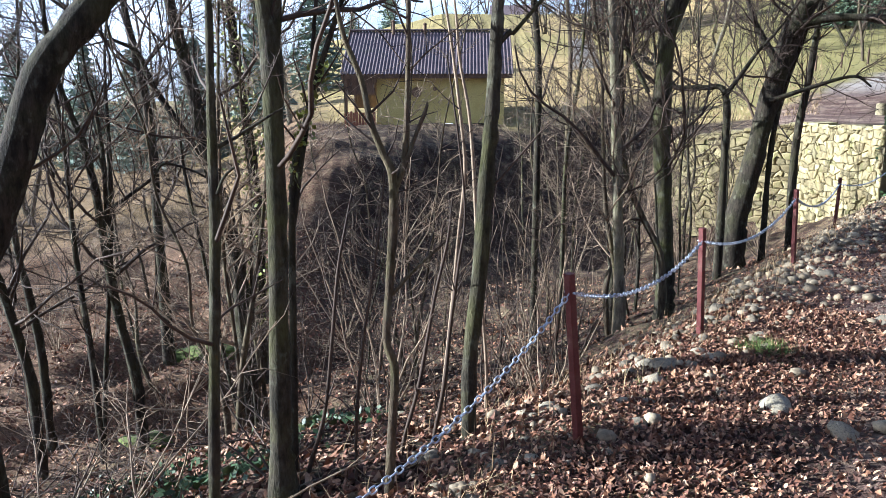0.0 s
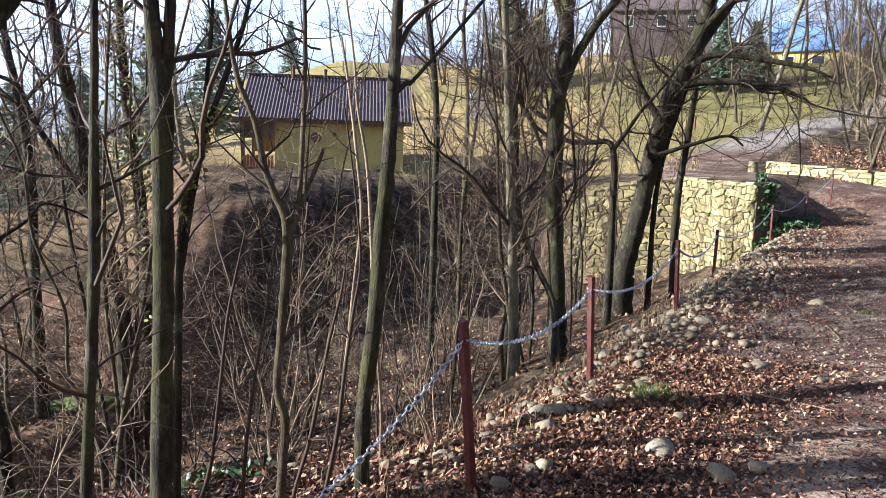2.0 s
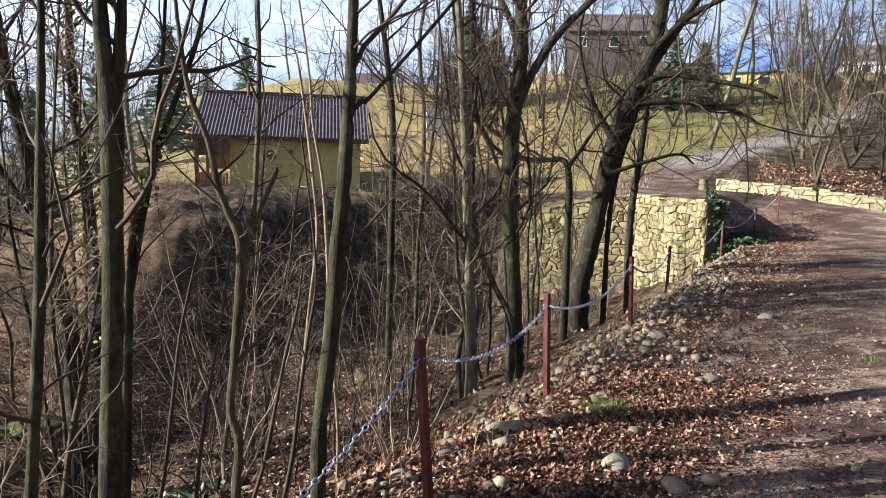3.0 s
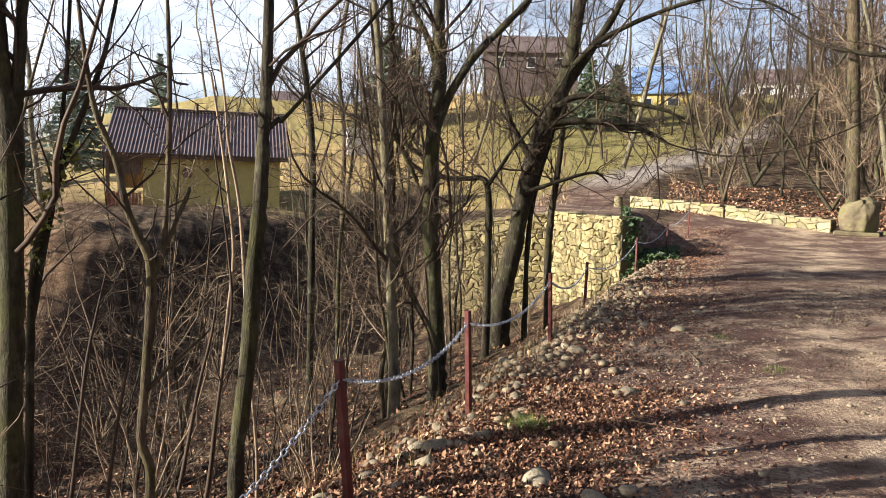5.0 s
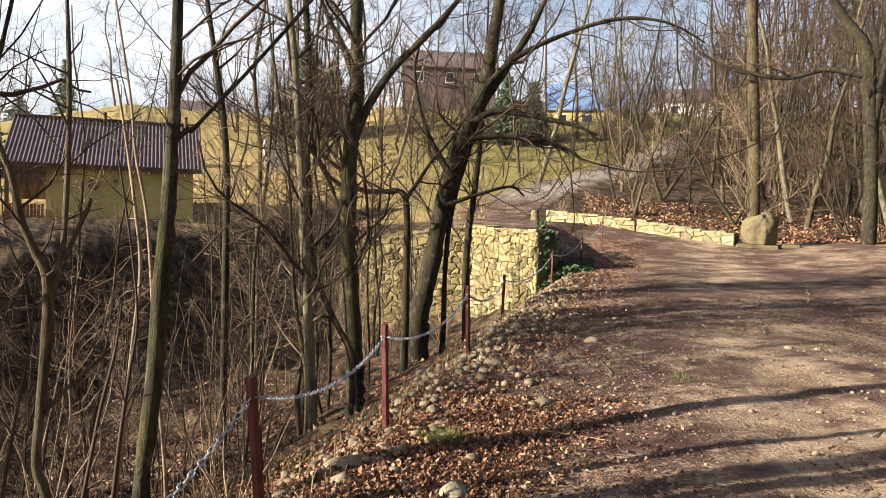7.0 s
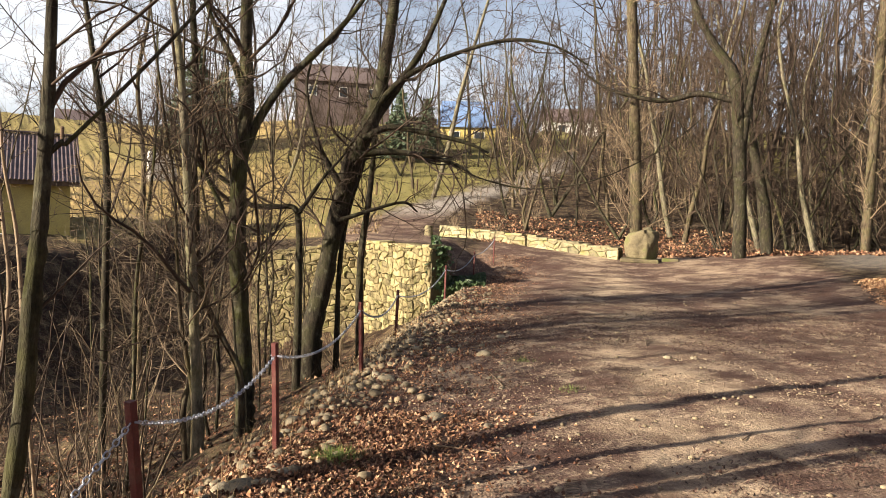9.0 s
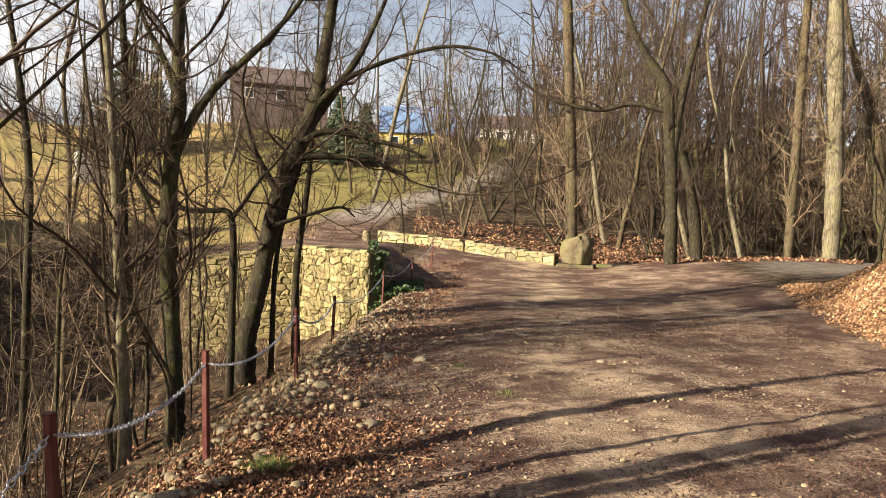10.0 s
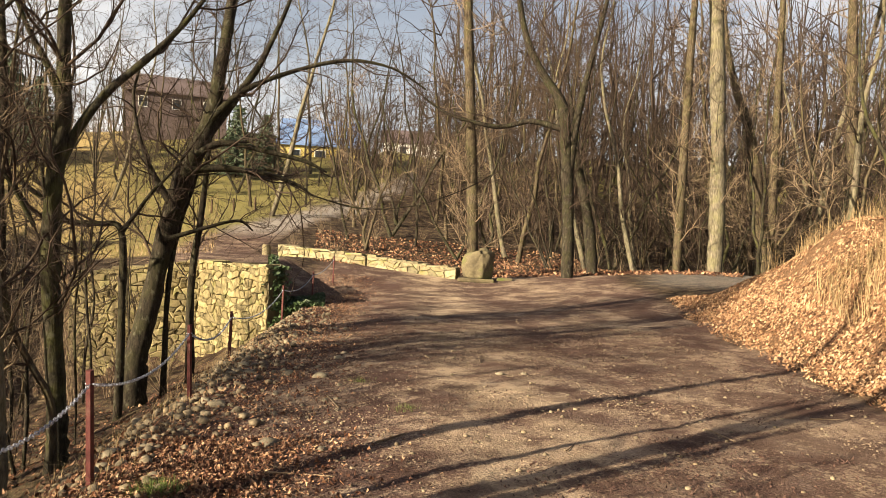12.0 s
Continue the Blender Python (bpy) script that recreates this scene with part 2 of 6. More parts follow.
def ground_material():
    m, nt, b = mat("ground", 0.95, 0, 0.15)

    def attr(n):
        a = nt.nodes.new("ShaderNodeAttribute")
        a.attribute_name = n
        return a.outputs["Fac"]

    big, mid, fine, grit = tex(nt, 0.35, 5), tex(nt, 2.6, 6, 0.65), tex(nt, 22, 8, 0.7), tex(nt, 120, 6, 0.75)
    vor = tex(nt, 34, kind="ShaderNodeTexVoronoi")
    litter = ramp(nt, mid.outputs[0], [(0.3, (0.02, 0.012, 0.009)), (0.5, (0.045, 0.028, 0.019)), (0.7, (0.095, 0.062, 0.04))])
    litter = mix(nt, 0.55, litter, mix(nt, 0.7, (0.6, 0.6, 0.6), vor.outputs["Color"], "MULTIPLY"), "OVERLAY")
    # the track: tan earth, worn pale in the wheel lines, under patches of dark reddish leaf mulch
    dirt = ramp(nt, mid.outputs[0], [(0.3, (0.17, 0.12, 0.088)), (0.5, (0.28, 0.205, 0.15)), (0.7, (0.40, 0.31, 0.225))])
    dirt = mix(nt, ramp(nt, big.outputs[0], [(0.46, (0, 0, 0)), (0.6, (0.5, 0.5, 0.5))]), dirt, (0.13, 0.085, 0.07))
    worn = tex(nt, 1.1, 7, 0.62, stretch=(1, 1, 1))
    worn = ramp(nt, worn.outputs[0], [(0.40, (0.12, 0.12, 0.12)), (0.56, (1, 1, 1))])
    pale = maths(nt, "MULTIPLY", attr("trodden"), worn)
    dirt = mix(nt, pale, dirt, (0.54, 0.42, 0.29))
    mulch = mix(nt, 0.42, tex(nt, 0.9, 10, 0.74).outputs[0], fine.outputs[0])
    mulch = ramp(nt, mulch, [(0.465, (0, 0, 0)), (0.505, (0.95, 0.95, 0.95))])
    mulch = maths(nt, "MULTIPLY", mulch, maths(nt, "SUBTRACT", 1.0, maths(nt, "MULTIPLY", pale, 0.55)))
    dirt = mix(nt, mulch, dirt, ramp(nt, grit.outputs[0], [(0.35, (0.035, 0.018, 0.015)), (0.65, (0.12, 0.067, 0.055))]))
    crumbs = ramp(nt, vor.outputs["Distance"], [(0.0, (1, 1, 1)), (0.28, (0, 0, 0))])
    chips = tex(nt, 55, kind="ShaderNodeTexVoronoi")
    dirt = mix(nt, maths(nt, "MULTIPLY", crumbs, ramp(nt, fine.outputs[0], [(0.5, (0, 0, 0)), (0.6, (0.9, 0.9, 0.9))])), dirt, (0.055, 0.03, 0.022))
    dirt = mix(nt, maths(nt, "MULTIPLY", ramp(nt, chips.outputs["Distance"], [(0.05, (0.8, 0.8, 0.8)), (0.16, (0, 0, 0))]), ramp(nt, mid.outputs[0], [(0.48, (0, 0, 0)), (0.58, (1, 1, 1))])), dirt, mix(nt, 0.5, (0.55, 0.46, 0.36), chips.outputs["Color"], "MULTIPLY"))
    gravel = ramp(nt, grit.outputs[0], [(0.3, (0.17, 0.155, 0.14)), (0.7, (0.48, 0.45, 0.41))])
    grass = ramp(nt, mid.outputs[0], [(0.28, (0.19, 0.16, 0.055)), (0.46, (0.37, 0.28, 0.115)), (0.7, (0.50, 0.37, 0.18))])
    green = ramp(nt, fine.outputs[0], [(0.3, (0.065, 0.085, 0.02)), (0.7, (0.15, 0.17, 0.045))])
    wob = maths(nt, "SUBTRACT", mix(nt, 0.5, mid.outputs[0], fine.outputs[0]), 0.5)

    def soft(name, gain=1.6):
        return maths(nt, "ADD", attr(name), maths(nt, "MULTIPLY", wob, gain), True)

    col = mix(nt, soft("grass"), litter, grass)
    col = mix(nt, soft("green"), col, green)
    col = mix(nt, soft("leafy", 0.9), col, ramp(nt, fine.outputs[0], [(0.3, (0.08, 0.042, 0.022)), (0.7, (0.26, 0.155, 0.085))]))
    col = mix(nt, soft("road", 1.2), col, dirt)
    col = mix(nt, soft("gravel", 0.8), col, gravel)
    col = mix(nt, 0.8, col, ramp(nt, fine.outputs[0], [(0.28, (0.6, 0.58, 0.56)), (0.72, (1.3, 1.3, 1.3))]), "MULTIPLY")
    col = mix(nt, 0.6, col, ramp(nt, grit.outputs[0], [(0.3, (0.6, 0.6, 0.6)), (0.7, (1.3, 1.3, 1.3))]), "MULTIPLY")
    nt.links.new(col, b.inputs["Base Color"])
    bump(nt, b, mix(nt, 0.35, mix(nt, 0.4, fine.outputs[0], grit.outputs[0]), vor.outputs["Distance"]), 0.8, 0.035)
    return m


M_GROUND = ground_material()


# ---- mesh helpers ----
def bm_mesh(name, bm, material, smooth=False):
    me = bpy.data.meshes.new(name)
    bm.to_mesh(me)
    bm.free()
    me.materials.append(material)
    if smooth:
        me.polygons.foreach_set("use_smooth", [True] * len(me.polygons))
    return me


def part(name, bm, material, parent, label="", smooth=False):
    """Links a bmesh, or a finished mesh, as one object under a thing or a part."""
    me = bm if isinstance(bm, bpy.types.Mesh) else bm_mesh(name, bm, material, smooth)
    ob = new(name, me)
    ob.parent = parent
    return tagged(ob, label=label)


def thing(name, m, label, category, group="", kind=""):
    ob = new(name)
    ob.empty_display_size = 0.2
    ob.matrix_world = m
    return tagged(ob, label, category, group, kind)


def box(bm, size, at=(0, 0, 0), turn=None, bevel=0.0):
    m = Matrix.Translation(at) @ (turn.to_4x4() if turn else Matrix()) @ Matrix.Diagonal((*size, 1))
    r = bmesh.ops.create_cube(bm, size=1, matrix=m)
    if bevel:
        es = list({e for v in r["verts"] for e in v.link_edges})
        bmesh.ops.bevel(bm, geom=es, offset=bevel, segments=1, affect="EDGES")
    return r["verts"]


def boxed(size, at=(0, 0, 0), bevel=0.0, turn=None):
    bm = bmesh.new()
    box(bm, size, at, turn, bevel)
    return bm


def raw_mesh(name, verts, faces, material, smooth=False):
    me = bpy.data.meshes.new(name)
    me.from_pydata(verts, [], faces)
    me.materials.append(material)
    if smooth:
        me.polygons.foreach_set("use_smooth", [True] * len(me.polygons))
    return me


# ---- the lie of the land ----
# the chain fence runs straight; s is the distance to its ravine side, u the way along it
FX, FY, DX, DY = 0.76, 3.96, 0.626, 0.780


def su(x, y):
    return -(x - FX) * DY + (y - FY) * DX, (x - FX) * DX + (y - FY) * DY


def sm(a, b, v):
    t = np.clip((v - a) / (b - a), 0, 1)
    return t * t * (3 - 2 * t)


def wave(x, y, scale, seed=0):
    """A cheap smooth roughness of about -1 to 1."""
    r = np.random.RandomState(seed)
    z = 0
    for k in range(6):
        a, p, f = r.uniform(0, 6.28), r.uniform(0, 6.28), scale * r.uniform(0.6, 1.9)
        z = z + np.sin((x * np.cos(a) + y * np.sin(a)) * f + p + 1.3 * np.sin((y * np.cos(a) - x * np.sin(a)) * f * 0.6 + p * 2)) / 3
    return z


def bank(x, y):
    """Distance behind the foot of the leaf-covered bank beside the road."""
    return (x - 10.6) * 0.704 - (y - 3.15) * 0.710


def heap(x, y):
    """How far up the leaf bank a place lies, from 0 on the road to 1 on its top."""
    b = bank(x, y)
    along = (x - 10.6) * 0.71 + (y - 3.15) * 0.704
    return sm(-0.25, 3.6, b) * (1 - sm(8.6, 13.2, along + 0.3 * b))


def wall_line(az):
    """Distance and top height of the stone wall that carries the road over the stream, by direction."""
    return np.interp(az, [15, 16.5, 25, 30, 35], [24.2, 24.0, 23.5, 20.5, 26.0]), np.interp(az, [16.5, 25, 30, 35], [0.2, 0.72, 0.72, -0.05])


AZ_KNOTS = [-60, -18, -8, 0, 10, 14, 25, 33, 44, 54, 80]
SLOPE_NEAR = [-0.04, -0.04, 0.04, 0.10, 0.11, 0.12, 0.12, 0.13, 0.13, 0.07, 0.07]
SLOPE_FAR = [-0.03, -0.03, 0.15, 0.20, 0.19, 0.21, 0.25, 0.24, 0.20, 0.27, 0.27]


def height(x, y):
    x, y = np.asarray(x, float), np.asarray(y, float)
    s, u = su(x, y)
    d = np.hypot(x, y)
    az = np.degrees(np.arctan2(x, y))
    front = (np.abs(az) < 100) * 1.0
    # road and verge, rising a little to the bridge
    z = -0.20 * sm(-3.0, 0.2, s) * (1 - sm(24, 28, d))
    z = z + 0.65 * sm(24, 31, d) * (0.5 * sm(60, 42, az) + 0.5 * sm(46, 32, az)) * sm(28, 31, az)
    # the road climbs as it swings away behind the leaf bank
    z = z + 0.95 * sm(13, 33, d) * sm(43, 62, az) * front
    # ravine side
    ravine = np.interp(s, [0, 0.7, 1.3, 3.2, 5.5, 8.0, 10.5, 13.5, 16.5, 60], [0, -0.22, -0.38, -1.0, -2.0, -2.75, -2.5, -1.2, 0.15, 0.2])
    steep = np.interp(s, [0, 0.3, 0.9, 1.6, 3.2, 5.5, 8.0, 10.5, 13.5, 16.5, 60], [0, -0.04, -0.42, -0.95, -1.8, -2.6, -2.95, -2.6, -1.2, 0.15, 0.2])
    ravine = ravine + (steep - ravine) * sm(0.2, 2.2, u)
    # the far bank towards the house is cut steeply
    cut = np.interp(s, [5.5, 8.0, 11.2, 12.8, 14.6, 16.5, 60], [-2.6, -3.1, -3.1, -2.0, -0.2, 0.15, 0.2])
    ravine = ravine + (cut - ravine) * sm(5.5, 6.5, s) * sm(-12, -5, az)
    # to the valley the ravine opens out and has no far bank
    ravine = ravine + (np.interp(s, [6.5, 9, 14, 60], [-2.4, -2.5, -2.1, -1.3]) - ravine) * sm(6.5, 8.5, s) * sm(-9, -17, az)
    z = z + np.where(s > 0, ravine, 0)
    # made ground behind the stone wall
    dw, top = wall_line(az)
    behind = sm(-0.05, 0.4 + 8.0 * sm(29.8, 31.5, az), d - dw) * sm(14.5, 16.5, az) * sm(36.5, 34.5, az)
    z = z * (1 - behind) + (top + (0.72 - top) * sm(0, 6, d - dw) * sm(30, 31, az)) * behind
    # distance
    s1, s2 = np.interp(az, AZ_KNOTS, SLOPE_NEAR), np.interp(az, AZ_KNOTS, SLOPE_FAR)
    hill = s1 * np.clip(d - 34, 0, 21) + s2 * np.clip(d - 55, 0, 42) + 0.03 * np.clip(d - 97, 0, 200) * np.sign(s1 + 0.01)
    z = z + hill * front
    z = z - 0.02 * np.clip(d - 10, 0, 26) * sm(-8, -20, az) * front
    z = z - 1.4 * sm(33, 42, d) * sm(50, 58, az) * front
    # leaf bank
    along = (x - 10.6) * 0.71 + (y - 3.15) * 0.704
    up = heap(x, y)
    # its unseen stretch behind the camera is raised to screen off sky light
    z = z + 2.45 * up * (1 + 0.9 * sm(-5, -14, along)) + np.minimum(up * 3, 1) * (0.15 * wave(x, y, 1.3, 21) + 0.08 * wave(x, y, 3.1, 22))
    # clods and hollows of the track and the verge
    z = z + (0.0045 * wave(x, y, 11.0, 23) + 0.004 * wave(x, y, 23.0, 24)) * sm(26, 14, d) + 0.02 * wave(x, y, 3.3, 25) * sm(-1.9, -0.9, s) * sm(1.5, 0.6, s) * sm(20, 14, d)
    # roughness
    rough = 0.075 * sm(0.0, 2.5, s) * (1 - behind) + 0.003
    z = z + rough * wave(x, y, 1.7, 1) + 0.6 * (rough - 0.003) * wave(x, y, 4.1, 2) + 0.003 * wave(x, y, 0.55, 16) * sm(30, 24, d) + 0.35 * (rough - 0.003) * wave(x, y, 9.0, 3)
    z = z + 0.22 * sm(4, 9, s) * (1 - sm(60, 90, d)) * wave(x, y, 0.55, 4) * sm(-12, -20, az)
    z = z + 0.10 * sm(2.5, 5, s) * sm(-4, -12, az) * (1 - sm(25, 40, d)) * wave(x, y, 1.9, 14)
    # wheel ruts
    ruts = np.exp(-((s + 3.1) / 0.28) ** 2) + np.exp(-((s + 5.0) / 0.28) ** 2)
    return z - 0.022 * ruts * (1 - sm(18, 26, u))


def hz(x, y):
    return float(height(x, y))


def lane_az(d):
    """Direction of the lane that climbs away behind the bridge, by distance."""
    return np.interp(d, [26, 34, 42, 50, 57, 70, 90], [28.0, 25.6, 28.8, 32.3, 35.2, 39, 43])


def far_road(x, y):
    az, d = np.degrees(np.arctan2(x, y)), np.hypot(x, y)
    half = np.interp(d, [26, 34, 48, 90], [2.6, 1.8, 1.35, 1.3]) / np.maximum(d, 1) * 57.3
    return sm(1.25, 0.85, np.abs(az - lane_az(d)) / half) * sm(24, 27, d) * sm(95, 80, d)


def masks(x, y):
    s, u = su(x, y)
    d = np.hypot(x, y)
    az = np.degrees(np.arctan2(x, y))
    b = bank(x, y)
    edge = -1.35 + 0.35 * wave(x, y, 0.9, 7) + 2.0 * sm(2.0, 5.5, u)
    road = sm(0.5, -0.5, s - edge) * sm(0.35, -0.35, b + 0.25 * wave(x, y, 1.1, 8)) * sm(33.5, 32, d + np.where(az > 44, 0.0, -2.0))
    road = np.maximum(road, far_road(x, y))
    trod = np.exp(-((s + 3.35) / 0.95) ** 4) + 0.45 * np.exp(-((s + 6.4) / 1.1) ** 2)
    trod = trod * (0.75 + 0.25 * wave(x, y, 0.9, 9))
    open_ground = np.maximum(sm(15, 17, s), sm(31, 34, d) * sm(15, 17, az))
    grass = open_ground * sm(20, 26, d) * sm(-12, -7, az) * (1 - sm(-0.5, 1.0, az - lane_az(d)) * sm(78, 70, d))
    grass = grass * (1 - sm(6, 3, az) * sm(37, 35, d))
    grass = np.maximum(grass, 0.6 * sm(-10, -16, az) * sm(20, 28, d))
    green = grass * sm(0.25, 0.8, wave(x, y, 0.16, 11) + 0.9 * sm(30, 26, d) + 0.4 * sm(40, 70, d) * sm(16, 24, az) + 1.1 * sm(56, 75, d) * sm(16, 8, az))
    gravel = 0.4 * sm(24, 28, d) * sm(56, 60, az) * sm(35, 33, d) + 0.8 * far_road(x, y) * sm(38, 44, d)
    # leafy also lightens the left slope, its sunlit litter put into the colour
    return {"road": road, "trodden": trod * road, "grass": grass * 0.95, "green": np.maximum(green * 0.4, grass * 0.6 * sm(17.5, 21, az) * sm(33, 38, d)), "gravel": gravel, "leafy": sm(-0.01, 0.03, heap(x, y) - 0.012 + 0.012 * wave(x, y, 1.1, 8)) * (d < 34) * sm(36, 32, d) + 0.5 * sm(-5, -12, az) * sm(4.5, 8, s) * sm(60, 40, d) * (np.abs(az) < 100)}


def axis(lo, hi, mid, near, fine, grow):
    right, left, step = [mid], [mid], fine
    for line, end, sign in ((right, hi, 1), (left, lo, -1)):
        step = fine
        while abs(line[-1] - mid) < abs(end - mid):
            if abs(line[-1] - mid) > near:
                step *= grow
            line.append(line[-1] + sign * step)
    return np.array(left[:0:-1] + right)


def build_ground():
    xs, ys = axis(-420, 420, 4.0, 7.6, 0.062, 1.055), axis(-80, 700, 7.6, 6.6, 0.062, 1.055)
    X, Y = np.meshgrid(xs, ys)
    Z = height(X, Y)
    nx, ny = len(xs), len(ys)
    idx = np.arange(nx * ny).reshape(ny, nx)
    faces = np.stack([idx[:-1, :-1], idx[:-1, 1:], idx[1:, 1:], idx[1:, :-1]], -1).reshape(-1, 4)
    me = bpy.data.meshes.new("ground")
    me.from_pydata(np.stack([X, Y, Z], -1).reshape(-1, 3).tolist(), [], faces.tolist())
    me.materials.append(M_GROUND)
    me.polygons.foreach_set("use_smooth", [True] * len(me.polygons))
    for key, v in masks(X, Y).items():
        a = me.attributes.new(key, "FLOAT", "POINT")
        a.data.foreach_set("value", np.clip(v, 0, 1).ravel())
    tagged(new("ground", me), "leaf-strewn earth bank, dirt track and dry winter meadow", "ground", kind="structure")


build_ground()


class Tubes:
    """Collects tapered tubes into one mesh."""

    def __init__(self):
        self.v, self.f, self.count = [], [], 0

    def add(self, pts, radii, sides):
        p, r = np.asarray(pts, float), np.asarray(radii, float)
        n = len(p)
        tan = np.gradient(p, axis=0)
        tan /= np.linalg.norm(tan, axis=1, keepdims=True) + 1e-9
        ref = np.array([1.0, 0.2, 0.1]) if abs(tan[0][0]) < 0.8 else np.array([0.1, 1.0, 0.2])
        a = np.cross(tan, ref)
        a /= np.linalg.norm(a, axis=1, keepdims=True) + 1e-9
        b = np.cross(tan, a)
        ang = np.arange(sides) * 2 * np.pi / sides
        ring = p[:, None] + r[:, None, None] * (np.cos(ang)[None, :, None] * a[:, None] + np.sin(ang)[None, :, None] * b[:, None])
        base = self.count
        self.v.append(ring.reshape(-1, 3))
        self.count = base + n * sides
        i = base + np.arange((n - 1) * sides).reshape(n - 1, sides)
        j = np.roll(i, -1, axis=1)
        self.f.append(np.stack([i, j, j + sides, i + sides], -1).reshape(-1, 4))

    def mesh(self, name, material):
        return raw_mesh(name, np.concatenate(self.v).tolist(), [face for block in self.f for face in block.tolist()], material, True)

    def spikes(self, rng, parent, count, length, radius, lift=0.25, bent=True):
        """Many fine tapering twigs along a branch, given as rows of x, y, z, radius."""
        if count < 1:
            return
        t = rng.random(count) * (len(parent) - 1.001)
        k = t.astype(int)
        fr = (t - k)[:, None]
        at = parent[k, :3] * (1 - fr) + parent[k + 1, :3] * fr
        along = parent[k + 1, :3] - parent[k, :3]
        along /= np.linalg.norm(along, axis=1, keepdims=True) + 1e-9
        side = rng.normal(0, 1, (count, 3))
        side /= np.linalg.norm(side, axis=1, keepdims=True)
        way = along * rng.uniform(0.3, 1.0, (count, 1)) + side * rng.uniform(0.5, 1.0, (count, 1)) + np.array([0, 0, lift])
        way /= np.linalg.norm(way, axis=1, keepdims=True)
        ln = length * rng.uniform(0.3, 1.0, (count, 1))
        a = np.cross(way, side + 0.01)
        a /= np.linalg.norm(a, axis=1, keepdims=True) + 1e-9
        b = np.cross(way, a)
        r = radius * rng.uniform(0.7, 1.2, (count, 1))
        ring = [a * math.cos(g) + b * math.sin(g) for g in (0, 2.094, 4.189)]
        i = self.count + np.arange(count)[:, None]
        if bent:
            mid = at + way * ln * 0.5 + rng.normal(0, 0.1, (count, 3)) * ln
            tip = at + way * ln + rng.normal(0, 0.12, (count, 3)) * ln
            v = np.stack([at + q * r for q in ring] + [mid + q * r * 0.7 for q in ring] + [tip], 1)
            i = self.count + 7 * np.arange(count)[:, None]
            self.f.append(np.concatenate([i + np.array([[0, 1, 4, 3]]), i + np.array([[1, 2, 5, 4]]), i + np.array([[2, 0, 3, 5]])]))
            self.f.append(np.concatenate([i + np.array([[3, 4, 6]]), i + np.array([[4, 5, 6]]), i + np.array([[5, 3, 6]])]))
        else:
            v = np.stack([at + q * r for q in ring] + [at + way * ln], 1)
            i = self.count + 4 * np.arange(count)[:, None]
            self.f.append(np.concatenate([i + np.array([[0, 1, 3]]), i + np.array([[1, 2, 3]]), i + np.array([[2, 0, 3]])]))
        self.v.append(v.reshape(-1, 3))
        self.count += v.shape[0] * v.shape[1]


# ---- chain fence ----
POSTS = [(-1.74, 0.84, 0.95), (0.76, 3.96, 0.97), (2.11, 5.97, 0.9), (4.19, 8.88, 0.9), (6.70, 12.82, 0.9), (9.85, 16.34, 0.9), (12.93, 19.82, 0.9), (14.96, 21.73, 0.9)]
POST_LEAN = [(0, 0, 38), (-2.8, -4.0, 38), (-1.5, -2.0, 38), (-1.5, -2.2, 38), (0.5, 0.5, 38), (0, 0, 38), (0, 0.5, 38), (0, 0, 38)]
SAGS = [0.47, 0.17, 0.2, 0.22, 0.25, 0.2, 0.12]


def make_post(x, y, tall, lean):
    post = thing("fence_post", pose(x, y, hz(x, y), *lean), "square red-brown painted fence post in the stony verge", "fence post", "posts of the chain fence")
    bm = bmesh.new()
    box(bm, (0.045, 0.045, tall + 0.25), (0, 0, tall / 2 - 0.125), None, 0.004)
    part("shaft", bm, M_POST, post)
    part("cap", boxed((0.0485, 0.0485, 0.006), (0, 0, tall + 0.003), 0.0015), M_POST, post)
    bm = bmesh.new()
    bmesh.ops.create_cone(bm, segments=8, radius1=0.007, radius2=0.007, depth=0.075, matrix=pose(0, 0, tall - 0.1, 90, 0, 0))
    part("chain_pin", bm, M_CHAIN, post, "steel pin that holds the chain")
    return post.matrix_world @ Vector((0, 0, tall - 0.1))


def link_mesh(length=0.052, width=0.034, wire=0.0042, turns=10, sides=5):
    t = Tubes()
    a = np.linspace(0, 2 * np.pi, turns + 1)
    straight = (length - width) / 2
    pts = np.stack([np.cos(a) * (width / 2 - wire) , np.sin(a) * (width / 2 - wire) + np.sign(np.round(np.sin(a), 3)) * straight, 0 * a], -1)
    t.add(pts, np.full(len(a), wire), sides)
    return t.mesh("link", M_CHAIN)


